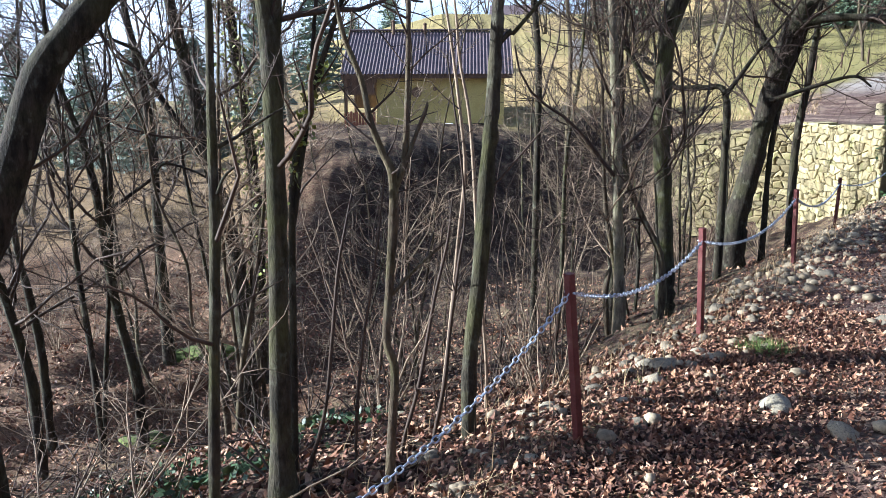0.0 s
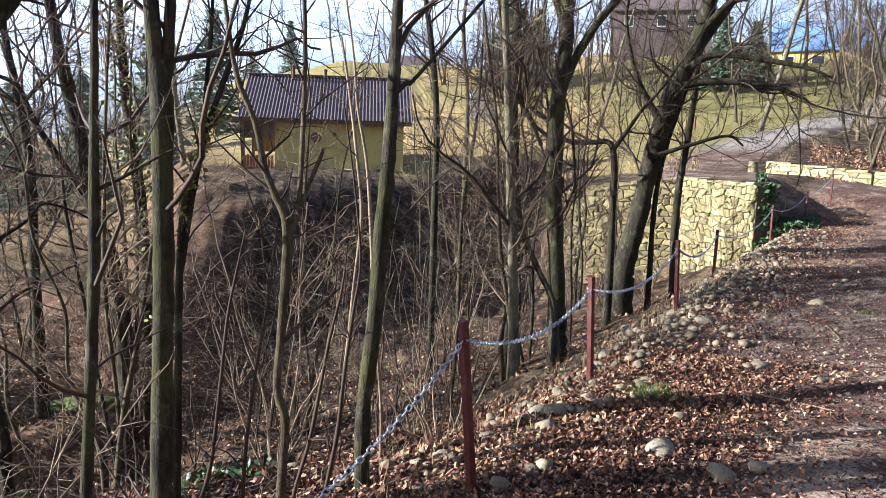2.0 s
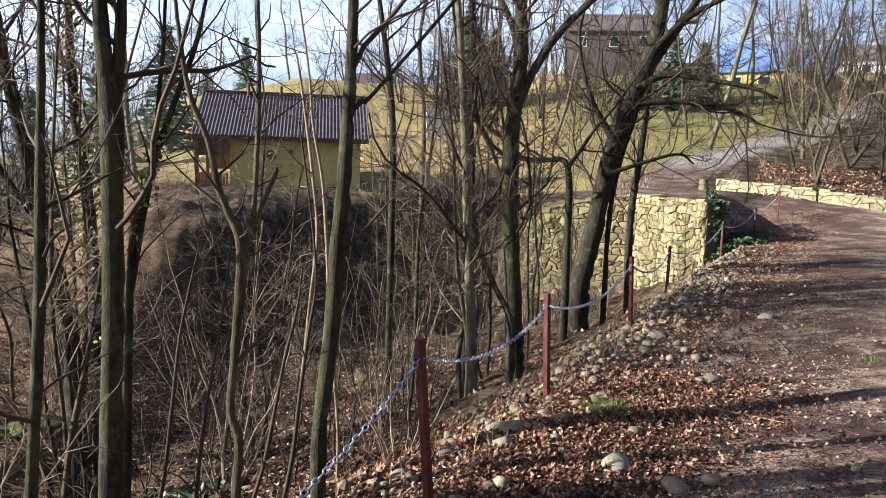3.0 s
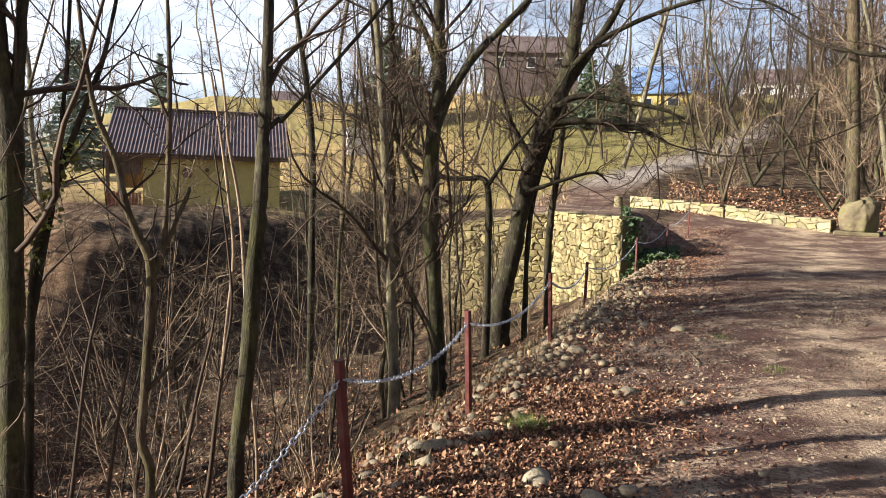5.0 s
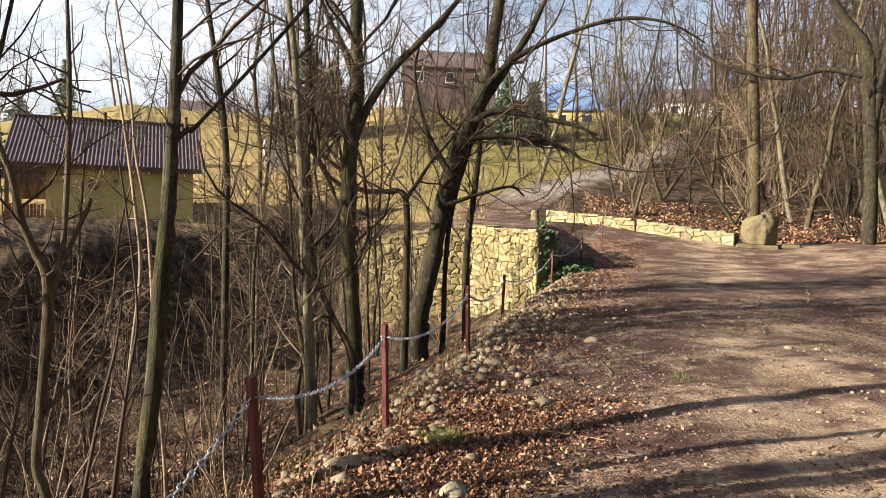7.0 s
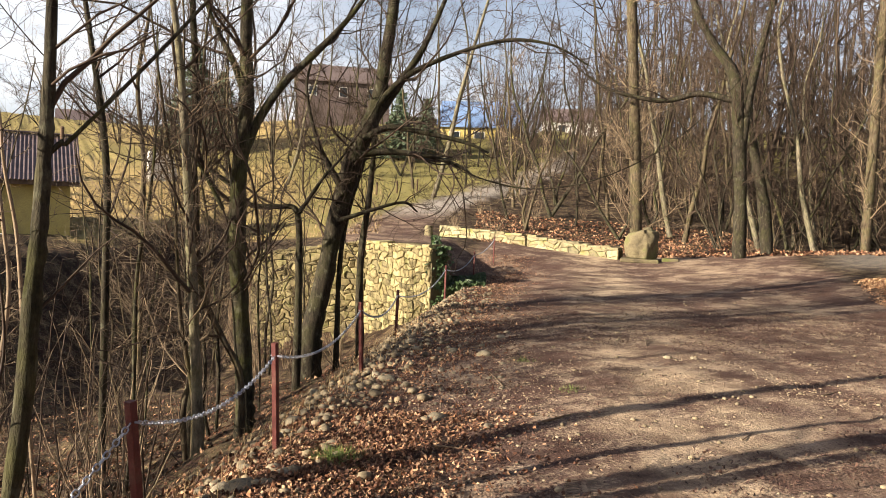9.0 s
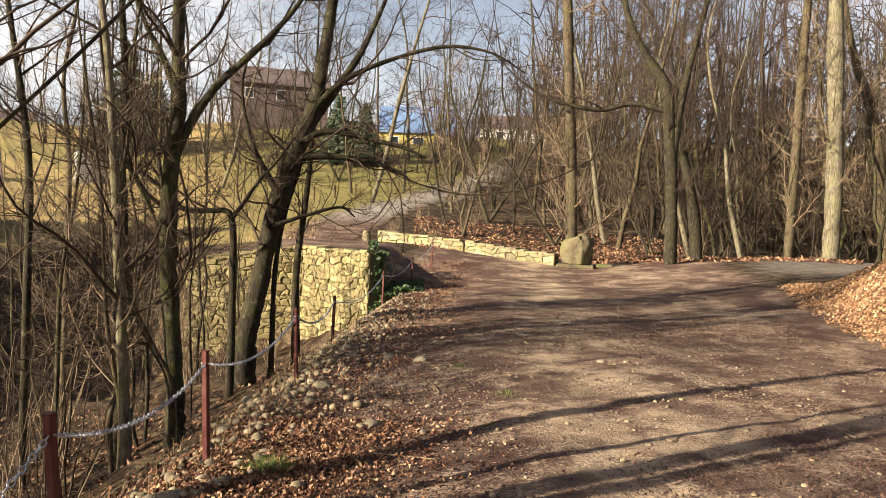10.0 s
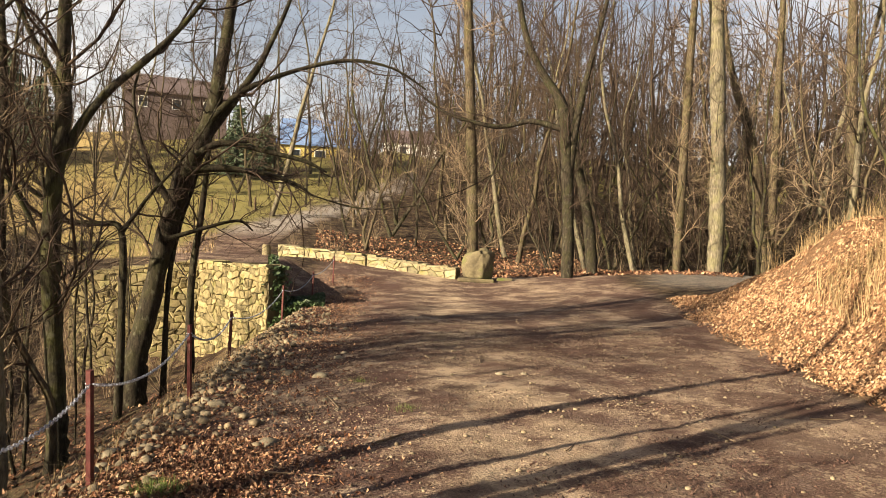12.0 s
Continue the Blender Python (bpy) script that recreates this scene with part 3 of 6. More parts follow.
def hang_chains(tops):
    link = link_mesh()
    for k, (a, b) in enumerate(zip(tops, tops[1:])):
        chain = thing("chain", Matrix.Translation(a), "blue-grey galvanised steel chain hung between fence posts", "chain", "chains of the fence")
        n = max(8, int((b - a).length * 1.02 / 0.040))
        pts = [Vector(a).lerp(b, i / n) - Vector((0, 0, SAGS[k] * 4 * (i / n) * (1 - i / n))) for i in range(n + 1)]
        rest = k > 3
        lv = np.array([v.co for v in link.vertices])
        lf = np.array([list(p.vertices) for p in link.polygons])
        V, F = [], []
        for i in range(n):
            mid, way = (pts[i] + pts[i + 1]) / 2 - a, (pts[i + 1] - pts[i]).normalized()
            q = way.to_track_quat("Y", "Z").to_matrix().to_4x4() @ Matrix.Rotation(radians(45 + 90 * (i % 2) + 12 * math.sin(i * 1.7)), 4, "Y")
            m = Matrix.Translation(mid) @ q
            if rest:
                mm = np.array(m)
                F.append(lf + len(V) * len(lv))
                V.append(lv @ mm[:3, :3].T + mm[:3, 3])
            else:
                ob = new("link", link)
                ob.parent, ob.matrix_local = chain, m
        if rest:
            tagged(part("links", raw_mesh("links", np.concatenate(V).tolist(), np.concatenate(F).tolist(), M_CHAIN, True), None, chain), kind="stuff")


# ---- rubble walls ----
def rubble_face(parent, length, bottom, top_at, cell, seed, material, budget, far_material):
    """Irregular stones on the plane y = 0 of parent, facing -y, x along it; top_at(x): height of the top edge. Up to budget stones are parts."""
    rng = np.random.RandomState(seed)
    w, h = cell
    jit = {}

    def corner(r, k):
        if (r, k) not in jit:
            jit[r, k] = (k * w / 2 + rng.normal(0, w * 0.2), bottom + r * h + rng.normal(0, h * 0.3))
        return jit[r, k]

    rows, cols = int(6 / h), int(length / w) + 1
    cells = []
    for r in range(rows):
        off = r % 2
        for c in range(-1, cols):
            k = 2 * c + off
            ring = [corner(r, k), corner(r, k + 1), corner(r, k + 2), corner(r + 1, k + 2), corner(r + 1, k + 1), corner(r + 1, k)]
            ring = [(min(max(x, 0.0), length), min(z, top_at(min(max(x, 0), length)) + rng.uniform(-0.02, 0.03))) for x, z in ring]
            xs, zs = [p[0] for p in ring], [p[1] for p in ring]
            if max(xs) - min(xs) < 0.12 or max(zs) - min(zs) < 0.09:
                continue
            cells.append(ring)
    cells.sort(key=lambda g: -sum(p[1] for p in g))
    rest_v, rest_f = [], []
    for i, ring in enumerate(cells):
        cx, cz = sum(p[0] for p in ring) / 6, sum(p[1] for p in ring) / 6
        d = rng.uniform(0.035, 0.075)
        tilt = rng.normal(0, 0.05, 2)

        def rings(shrink, depth):
            out = []
            for x, z in ring:
                dx, dz = x - cx, z - cz
                n = max(math.hypot(dx, dz), 1e-6)
                f = max(0.3, 1 - shrink / n)
                out.append((cx + dx * f, -depth - (tilt[0] * dx + tilt[1] * dz) * (depth > 0.02), cz + dz * f))
            return out

        v = rings(rng.uniform(0.002, 0.014), 0.0) + rings(rng.uniform(0.006, 0.02), d * 0.6) + rings(rng.uniform(0.025, 0.055), d) + [(cx, -d - 0.004, cz)]
        f = [(a, (a + 1) % 6, 6 + (a + 1) % 6, 6 + a) for a in range(6)] + [(6 + a, 6 + (a + 1) % 6, 12 + (a + 1) % 6, 12 + a) for a in range(6)] + [(12 + a, 12 + (a + 1) % 6, 18) for a in range(6)]
        if i < budget:
            part("stone", raw_mesh("stone", v, f, material), None, parent)
        else:
            n0 = len(rest_v)
            rest_v += v
            rest_f += [tuple(q + n0 for q in face) for face in f]
    if rest_v:
        tagged(part("stones", raw_mesh("stones", rest_v, rest_f, far_material), None, parent), kind="stuff")


def make_wall(name, a, b, za, zb, bottom, cell, seed, label, budget, thick=0.5, stone=None):
    """A rubble wall whose seen face runs from a to b, the seen side to the right of that way."""
    way = Vector((b[0] - a[0], b[1] - a[1], 0))
    length = way.length
    ang = math.degrees(math.atan2(way.y, way.x))
    wall = thing(name, pose(a[0], a[1], 0, 0, 0, ang), label, "stone wall", kind="structure")
    rng = np.random.RandomState(seed + 1)
    bumps = rng.normal(0, 0.025, 60)

    def top(x):
        return za + (zb - za) * x / length + float(np.interp(x * 3, np.arange(60), bumps))

    bm = bmesh.new()
    xs = np.linspace(0, length, int(length / 0.3) + 2)
    prev = None
    for x in xs:
        z = top(x) - 0.03
        now = [bm.verts.new(p) for p in ((x, 0, bottom), (x, 0, z), (x, thick, z + 0.01), (x, thick, bottom))]
        if prev:
            for i in range(4):
                bm.faces.new((prev[i], now[i], now[(i + 1) % 4], prev[(i + 1) % 4]))
        else:
            bm.faces.new(now)
        prev = now
    bm.faces.new(prev[::-1])
    bmesh.ops.recalc_face_normals(bm, faces=bm.faces)
    part("core", bm, M_MORTAR, wall, "earth-filled joints behind the stones")
    rubble_face(wall, length, bottom, top, cell, seed, stone or M_RUBBLE, budget, M_RUBBLE_FAR)
    # cap stones, uneven along the top
    x = 0.0
    while x < length - 0.2:
        w = rng.uniform(0.28, 0.55)
        bm = bmesh.new()
        vs = box(bm, (w - 0.02, thick * 1.02 + 0.05, rng.uniform(0.07, 0.12)), (min(x + w / 2, length - w / 2), thick / 2 - 0.02, top(x + w / 2) + 0.02), None, 0.02)
        for v in bm.verts:
            v.co += Vector(rng.normal(0, 0.012, 3))
        part("cap_stone", bm, stone or M_RUBBLE, wall)
        x += w
    return wall


W0, W1, W2 = (10.25, 17.75), (9.95, 21.3), (6.9, 22.95)
make_wall("stone_wall_bridge", W1, W0, 0.74, 0.74, -2.4, (0.29, 0.165), 5, "sunlit yellowish rubble stone wall carrying the road over the stream", 170)
make_wall("stone_wall_wing", W2, W1, 0.22, 0.72, -2.6, (0.30, 0.17), 9, "shaded rubble stone wing wall beside the stream", 130)
WA, WB, WC = (16.55, 28.2), (18.3, 24.4), (20.0, 20.95)
make_wall("stone_wall_low", WA, WB, 1.17, 0.93, 0.1, (0.44, 0.23), 15, "low lichened rubble wall along the road edge", 60, 0.42, M_RUBBLE_GREY)
make_wall("stone_wall_low", (WB[0] + 0.02, WB[1] - 0.04), WC, 0.90, 0.62, -0.1, (0.44, 0.23), 17, "low lichened rubble wall along the road edge", 60, 0.42, M_RUBBLE_GREY)


# ---- stones by the road ----
def lump(seed, size, detail=3, rough=0.22, freq=1.2):
    bm = bmesh.new()
    bmesh.ops.create_icosphere(bm, subdivisions=detail, radius=1)
    o = Vector((seed * 7.3, seed * 3.1, seed))
    for v in bm.verts:
        n = noise.noise(v.co * freq + o) * rough + noise.noise(v.co * freq * 2.7 + o) * rough * 0.4
        v.co = Vector((v.co.x * size[0], v.co.y * size[1], v.co.z * size[2])) * (1 + n)
    return bm


def make_boulder():
    x, y = 20.55, 20.35
    z = hz(x, y)
    b = thing("boulder", pose(x, y, z, 0, 0, -45), "large rounded mossy memorial boulder on a flat slab", "boulder")
    bm = bmesh.new()
    bmesh.ops.create_icosphere(bm, subdivisions=5, radius=1)
    for v in bm.verts:
        p = v.co.copy()
        # between a ball and a block, with the block's right side turned into view
        p = Matrix.Rotation(radians(30), 3, "Z") @ p
        p = p.lerp(p / max(abs(p.x), abs(p.y), abs(p.z)), 0.42)
        p = Matrix.Rotation(radians(-30), 3, "Z") @ p
        p *= 1 + 0.16 * noise.noise(p * 1.3 + Vector((4, 1, 2))) + 0.05 * noise.noise(p * 4.1) + 0.018 * noise.noise(p * 11)
        lean = 0.10 * (p.z + 0.3) if p.x < 0 else 0.0
        v.co = Vector((p.x * 0.56 + lean, p.y * 0.48, p.z * (0.60 + 0.05 * p.x) + 0.60))
    part("stone_body", bm, M_BOULDER, b, smooth=True)
    for size, at in (((1.35, 1.15, 0.14), (-0.05, -0.08, 0.03)), ((0.62, 0.4, 0.2), (1.02, 0.12, 0.05))):
        bm = boxed(size, at, 0.03)
        for v in bm.verts:
            v.co += Vector((noise.noise(v.co * 3) * 0.05, noise.noise(v.co * 3 + Vector((5, 0, 0))) * 0.05, 0))
        part("plinth", bm, M_BOULDER, b, "flat mossy stone slab under the boulder")
    x, y = 16.3, 28.75
    bo = thing("bollard", pose(x, y, hz(x, y)), "short round pale stone bollard at the wall's end", "bollard")
    bm = bmesh.new()
    bmesh.ops.create_cone(bm, segments=18, radius1=0.19, radius2=0.175, depth=0.6, cap_ends=True, matrix=pose(0, 0, 0.13))
    bmesh.ops.bevel(bm, geom=[e for e in bm.edges if all(v.co.z > 0.4 for v in e.verts)], offset=0.03, segments=2, affect="EDGES")
    part("stone_body", bm, M_RUBBLE_GREY, bo, smooth=False)


make_boulder()


# ---- house across the ravine ----
def make_house():
    h = thing("house", pose(-2.85, 34.0, -0.3, 0, 0, -2), "small yellow rendered house with a corrugated dark roof", "house")
    part("wall", boxed((5.55, 5.5, 3.06), (2.775, 2.75, 1.17)), M_YELLOW, h)
    part("base_course", boxed((5.61, 5.56, 0.5), (2.775, 2.75, -0.1)), M_MORTAR, h, "darker base of the wall")
    bm = bmesh.new()
    xs = np.arange(-1.5, 5.93, 0.0375)
    for y0, y1 in ((-0.6, 2.75), (6.1, 2.75)):
        strips = []
        for t in np.linspace(0, 1, 4):
            strips.append([bm.verts.new((x, y0 + (y1 - y0) * t, 2.62 + 2.0 * t + 0.028 * math.sin(x * 2 * math.pi / 0.15) - 0.012 * (t * 3 % 1))) for x in xs])
        for lo, hi in zip(strips, strips[1:]):
            for a in range(len(xs) - 1):
                bm.faces.new((lo[a], lo[a + 1], hi[a + 1], hi[a]))
    part("roof", bm, M_ROOF, h, "corrugated purple-brown roof sheets", True)
    part("ridge_cap", boxed((7.45, 0.34, 0.07), (2.21, 2.75, 4.66), 0.02), M_ROOF, h)
    part("eaves_board", boxed((7.35, 0.05, 0.17), (2.21, -0.5, 2.52)), M_WOOD, h, "dark eaves board")
    for x in (-1.42, 5.8):
        bm = bmesh.new()
        vs = [bm.verts.new(p) for p in ((x, -0.55, 2.5), (x, 2.75, 4.5), (x, 6.05, 2.5))]
        bm.faces.new(vs)
        r = bmesh.ops.extrude_face_region(bm, geom=bm.faces[:])
        bmesh.ops.translate(bm, vec=(0.06, 0, 0), verts=[v for v in r["geom"] if isinstance(v, bmesh.types.BMVert)])
        part("gable_boards", bm, M_WOOD, h, "dark boarded gable")
    for x, tall in ((0.55, 0.55), (2.0, 0.42), (5.3, 0.45)):
        bm = bmesh.new()
        bmesh.ops.create_cone(bm, segments=10, radius1=0.075, radius2=0.075, depth=tall, cap_ends=True, matrix=pose(x, 2.4, 4.45 + tall / 2))
        bmesh.ops.create_cone(bm, segments=10, radius1=0.11, radius2=0.05, depth=0.08, cap_ends=True, matrix=pose(x, 2.4, 4.5 + tall))
        part("flue", bm, M_WOOD, h, "thin dark flue pipe")
    # open porch under the overhanging roof
    for x, y in ((-1.3, -0.35), (-1.3, 2.6)):
        part("porch_post", boxed((0.14, 0.14, 3.0), (x, y, 1.15), 0.01), M_WOOD, h)
    part("porch_beam", boxed((1.5, 0.12, 0.2), (-0.7, -0.35, 2.36)), M_WOOD, h)
    part("porch_panel", boxed((1.3, 0.06, 0.55), (-0.7, -0.3, 2.02)), M_WOOD, h)
    part("porch_back", boxed((1.4, 0.1, 1.6), (-0.72, 3.2, 1.9)), M_WOOD, h)
    for k in range(11):
        part("fence_board", boxed((0.11, 0.025, 1.15 + 0.05 * (k % 3)), (-1.32 + 0.125 * k, -0.42, 0.42), 0.004), M_REDWOOD, h)
    # fittings on the front wall
    bm = bmesh.new()
    bmesh.ops.create_cone(bm, segments=20, radius1=0.22, radius2=0.22, depth=0.06, cap_ends=True, matrix=pose(1.75, -0.05, 1.85, 90, 0, 0))
    part("wall_disc", bm, M_WOOD, h, "round brown wooden disc on the wall")
    bm = bmesh.new()
    bmesh.ops.create_cone(bm, segments=14, radius1=0.09, radius2=0.09, depth=0.06, cap_ends=True, matrix=pose(2.55, -0.05, 2.0, 90, 0, 0))
    part("vent", bm, M_WOOD, h, "small round wall vent")
    unit = part("heat_unit", boxed((0.62, 0.3, 0.5), (3.05, -0.2, 0.27), 0.02), M_WHITE, h, "white outdoor unit with a round grille")
    bm = bmesh.new()
    bmesh.ops.create_cone(bm, segments=18, radius1=0.17, radius2=0.17, depth=0.02, cap_ends=True, matrix=pose(3.02, -0.36, 0.27, 90, 0, 0))
    part("grille", bm, M_ROOF, unit)
    for x in (-0.18, 0.18):
        part("bracket", boxed((0.05, 0.34, 0.05), (3.05 + x, -0.18, 0.0)), M_ROOF, unit)


M_REDWOOD = mottled("red_brown_boards", (0.16, 0.06, 0.035), (0.26, 0.10, 0.06), 5, 40, 0.85, stretch=(1, 1, 0.15))
make_house()


# ---- things out on the meadow and the far slope ----
def gable_building(name, m, size, ridge, wall_mat, roof_mat, label, windows, over=0.35):
    w, d, h = size
    b = thing(name, m, label, "building")
    bm = boxed((w, d, h + 2.0), (0, 0, h / 2 - 1.0))
    part("wall", bm, wall_mat, b)
    bm = bmesh.new()
    prof = [(-d / 2 - over, h - 0.1), (0, h + ridge), (d / 2 + over, h - 0.1), (d / 2 + over, h - 0.25), (0, h + ridge - 0.18), (-d / 2 - over, h - 0.25)]
    for x in (-w / 2 - over, w / 2 + over):
        vs = [bm.verts.new((x, y, z)) for y, z in prof]
        bm.faces.new(vs)
    bm.verts.ensure_lookup_table()
    for i in range(6):
        bm.faces.new((bm.verts[i], bm.verts[(i + 1) % 6], bm.verts[6 + (i + 1) % 6], bm.verts[6 + i]))
    bmesh.ops.recalc_face_normals(bm, faces=bm.faces)
    part("roof", bm, roof_mat, b)
    for sx in (-1, 1):
        bm = bmesh.new()
        vs = [bm.verts.new(p) for p in ((sx * (w / 2 - 0.1), -d / 2, h - 0.02), (sx * (w / 2 - 0.1), d / 2, h - 0.02), (sx * (w / 2 - 0.1), 0, h + ridge - 0.2))]
        bm.faces.new(vs)
        r = bmesh.ops.extrude_face_region(bm, geom=bm.faces[:])
        bmesh.ops.translate(bm, vec=(sx * 0.1, 0, 0), verts=[v for v in r["geom"] if isinstance(v, bmesh.types.BMVert)])
        part("gable", bm, wall_mat, b)
    for x, z, ww, hh in windows:
        win = part("window", boxed((ww + 0.16, 0.08, hh + 0.16), (x, -d / 2 - 0.01, z)), M_WHITE, b)
        part("pane", boxed((ww, 0.04, hh), (x, -d / 2 - 0.045, z)), M_GLASS, win)
    return b


def polar(az, d, dz=0.0):
    x, y = d * math.sin(radians(az)), d * math.cos(radians(az))
    return x, y, hz(x, y) + dz


def far_things():
    x, y, z = polar(33.0, 84)
    gable_building("house", pose(x, y, 8.3, 0, 0, -38), (8.0, 7.0, 2.6), 3.0, M_YELLOW, M_BLUE, "distant yellow house with a blue roof", [(-2.4, 1.3, 1.0, 1.2), (0.2, 1.3, 1.0, 1.2), (2.5, 1.3, 1.0, 1.2)])
    x, y, z = polar(22.6, 92)
    gable_building("house", pose(x, y, 10.6, 0, 0, -20), (10.5, 9.0, 5.4), 2.4, M_BRICK, M_BRICK, "large distant brown house half hidden by trees", [(-3.4, 4.1, 0.8, 1.0), (0, 4.1, 0.8, 1.0), (3.2, 4.1, 0.8, 1.0)])
    for az, d, w in ((5.2, 160, 9), (40.5, 118, 12)):
        x, y, z = polar(az, d)
        gable_building("house", pose(x, y, z + 0.4, 0, 0, -az), (w, 7, 2.8), 2.2, M_WHITE, M_ROOF, "distant pale house on the skyline", [(-w / 4, 1.5, 1.0, 1.1), (w / 4, 1.5, 1.0, 1.1)])
    # concrete wedge on the meadow
    x, y, z = polar(10.3, 58)
    mon = thing("monument", pose(x, y, z, 0, 0, -4), "pale concrete block with a sloping grey end on the meadow", "monument")
    bm = bmesh.new()
    vs = [bm.verts.new(p) for p in ((-0.9, 0, -0.4), (0.75, 0, -0.4), (0.55, 0, 2.05), (-0.9, 0, 2.15), (-0.9, 1.6, -0.4), (1.5, 1.3, -0.4), (0.75, 0.9, 2.0), (-0.9, 1.6, 2.15))]
    for q in ((0, 1, 2, 3), (1, 5, 6, 2), (5, 4, 7, 6), (4, 0, 3, 7), (3, 2, 6, 7), (0, 4, 5, 1)):
        bm.faces.new([vs[i] for i in q])
    part("block", bm, M_WHITE, mon)
    for k in range(6):
        part("rail_post", boxed((0.05, 0.05, 0.45), (-0.8 + 0.25 * k, 0.2, 2.3)), M_GREYSTONE, mon)
    # posts along the lane
    for k in range(4):
        x, y, z = polar(25.5 + 1.5 * k, 50 + 1.5 * k)
        p = thing("lane_post", pose(x, y, z), "short weathered wooden post beside the lane", "post", "posts beside the lane")
        part("shaft", boxed((0.1, 0.1, 0.95), (0, 0, 0.38), 0.02), M_WOOD, p)


far_things()


def conifer(name, x, y, z, tall, width, seed, label, trunk_clear=0.08, skirt=0.9, needles=None):
    """A conifer: a trunk with whorls of drooping boughs, each set with needle sprays."""
    rng = np.random.RandomState(seed)
    tree = thing(name, pose(x, y, z), label, "conifer")
    t = Tubes()
    t.add([(0, 0, -0.3), (0, 0, tall * 0.5), (0, 0, tall)], [tall * 0.014, tall * 0.009, 0.01], 7)
    part("trunk", t.mesh("trunk", M_BARK_DARK), None, tree)
    V, F = [], []
    zc = tall * trunk_clear
    while zc < tall * 0.99:
        f = (zc / tall - trunk_clear) / (1 - trunk_clear)
        reach = width * (1 - f) ** skirt * rng.uniform(0.75, 1.1) + 0.08
        for a in rng.uniform(0, 6.28) + np.arange(7) * 0.9 + rng.normal(0, 0.12, 7):
            n = max(3, int(reach / (tall * 0.03)))
            for k in range(n):
                r = reach * (k + 0.6) / n
                c = np.array([math.cos(a) * r, math.sin(a) * r, zc - 0.22 * r + 0.1 * r * r / max(width, 0.1)])
                sz = tall * 0.035 * rng.uniform(0.7, 1.3)
                for _ in range(3):
                    d1, d2 = rng.normal(0, 1, 3), rng.normal(0, 1, 3)
                    d1[2] *= 0.4
                    i = len(V)
                    V += [tuple(c + d1 * sz * 0.8), tuple(c - d1 * sz * 0.5 + d2 * sz * 0.35), tuple(c - d1 * sz * 0.5 - d2 * sz * 0.35)]
                    F.append((i, i + 1, i + 2))
        zc += tall * rng.uniform(0.028, 0.045)
    tagged(part("crown", raw_mesh("crown", V, F, needles or M_CONIFER), None, tree), kind="stuff")
    return tree


def place_conifers():
    for k, (az, d, tall, width, lab) in enumerate((
            (-3.7, 132, 9.5, 2.3, "tall slender blue-green spruce on the skyline"), (-6.4, 142, 6.5, 2.8, "dark spruce on the skyline"),
            (12.4, 74, 9.5, 4.2, "broad dark pine behind the meadow"), (14.2, 78, 7, 2.6, "broad dark pine behind the meadow"), (27.0, 66, 6.0, 2.2, "dark green conifer beside the lane"), (29.0, 70, 5.0, 1.9, "dark green conifer beside the lane"),
            (-21.5, 42, 6.2, 2.2, "green conifer in the valley"), (-24.5, 46, 6.8, 2.3, "green conifer in the valley"), (-17.5, 50, 7.5, 2.4, "green conifer in the valley"), (-13.0, 52, 8.5, 2.6, "green conifer in the valley"),
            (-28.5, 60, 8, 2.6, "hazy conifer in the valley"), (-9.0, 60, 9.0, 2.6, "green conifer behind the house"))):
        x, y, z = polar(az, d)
        # valley, skyline and behind-house conifers take the needles with haze in their colour
        conifer("conifer", x, y, z, tall, width, 60 + k, lab, 0.06, 0.9, M_CONIFER_HAZE if k > 5 or k < 2 else M_CONIFER)


place_conifers()


# ---- trees ----
def curve(pts, per=4):
    """Catmull-Rom through rows of x, y, z, radius."""
    p = np.asarray(pts, float)
    q = np.vstack([2 * p[0] - p[1], p, 2 * p[-1] - p[-2]])
    out = []
    for k in range(1, len(q) - 2):
        for t in np.arange(per) / per:
            a, b, c, d = q[k - 1:k + 3]
            out.append(0.5 * (2 * b + (c - a) * t + (2 * a - 5 * b + 4 * c - d) * t * t + (3 * b - a - 3 * c + d) * t ** 3))
    out.append(p[-1])
    return np.array(out)


def branch(rng, start, way, length, radius, wiggle=0.16, lift=0.1, tip=0.25):
    """Rows of x, y, z, radius of one wandering branch."""
    n = max(3, min(9, int(length / 0.2) + 2))
    rows, p, w = [], np.array(start, float), np.array(way, float)
    w /= np.linalg.norm(w)
    for k in range(n):
        t = k / (n - 1)
        rows.append((*p, radius * (1 - (1 - tip) * t)))
        w = w + rng.normal(0, wiggle, 3) + np.array([0, 0, lift])
        w /= np.linalg.norm(w)
        p = p + w * length / (n - 1)
    return np.array(rows)


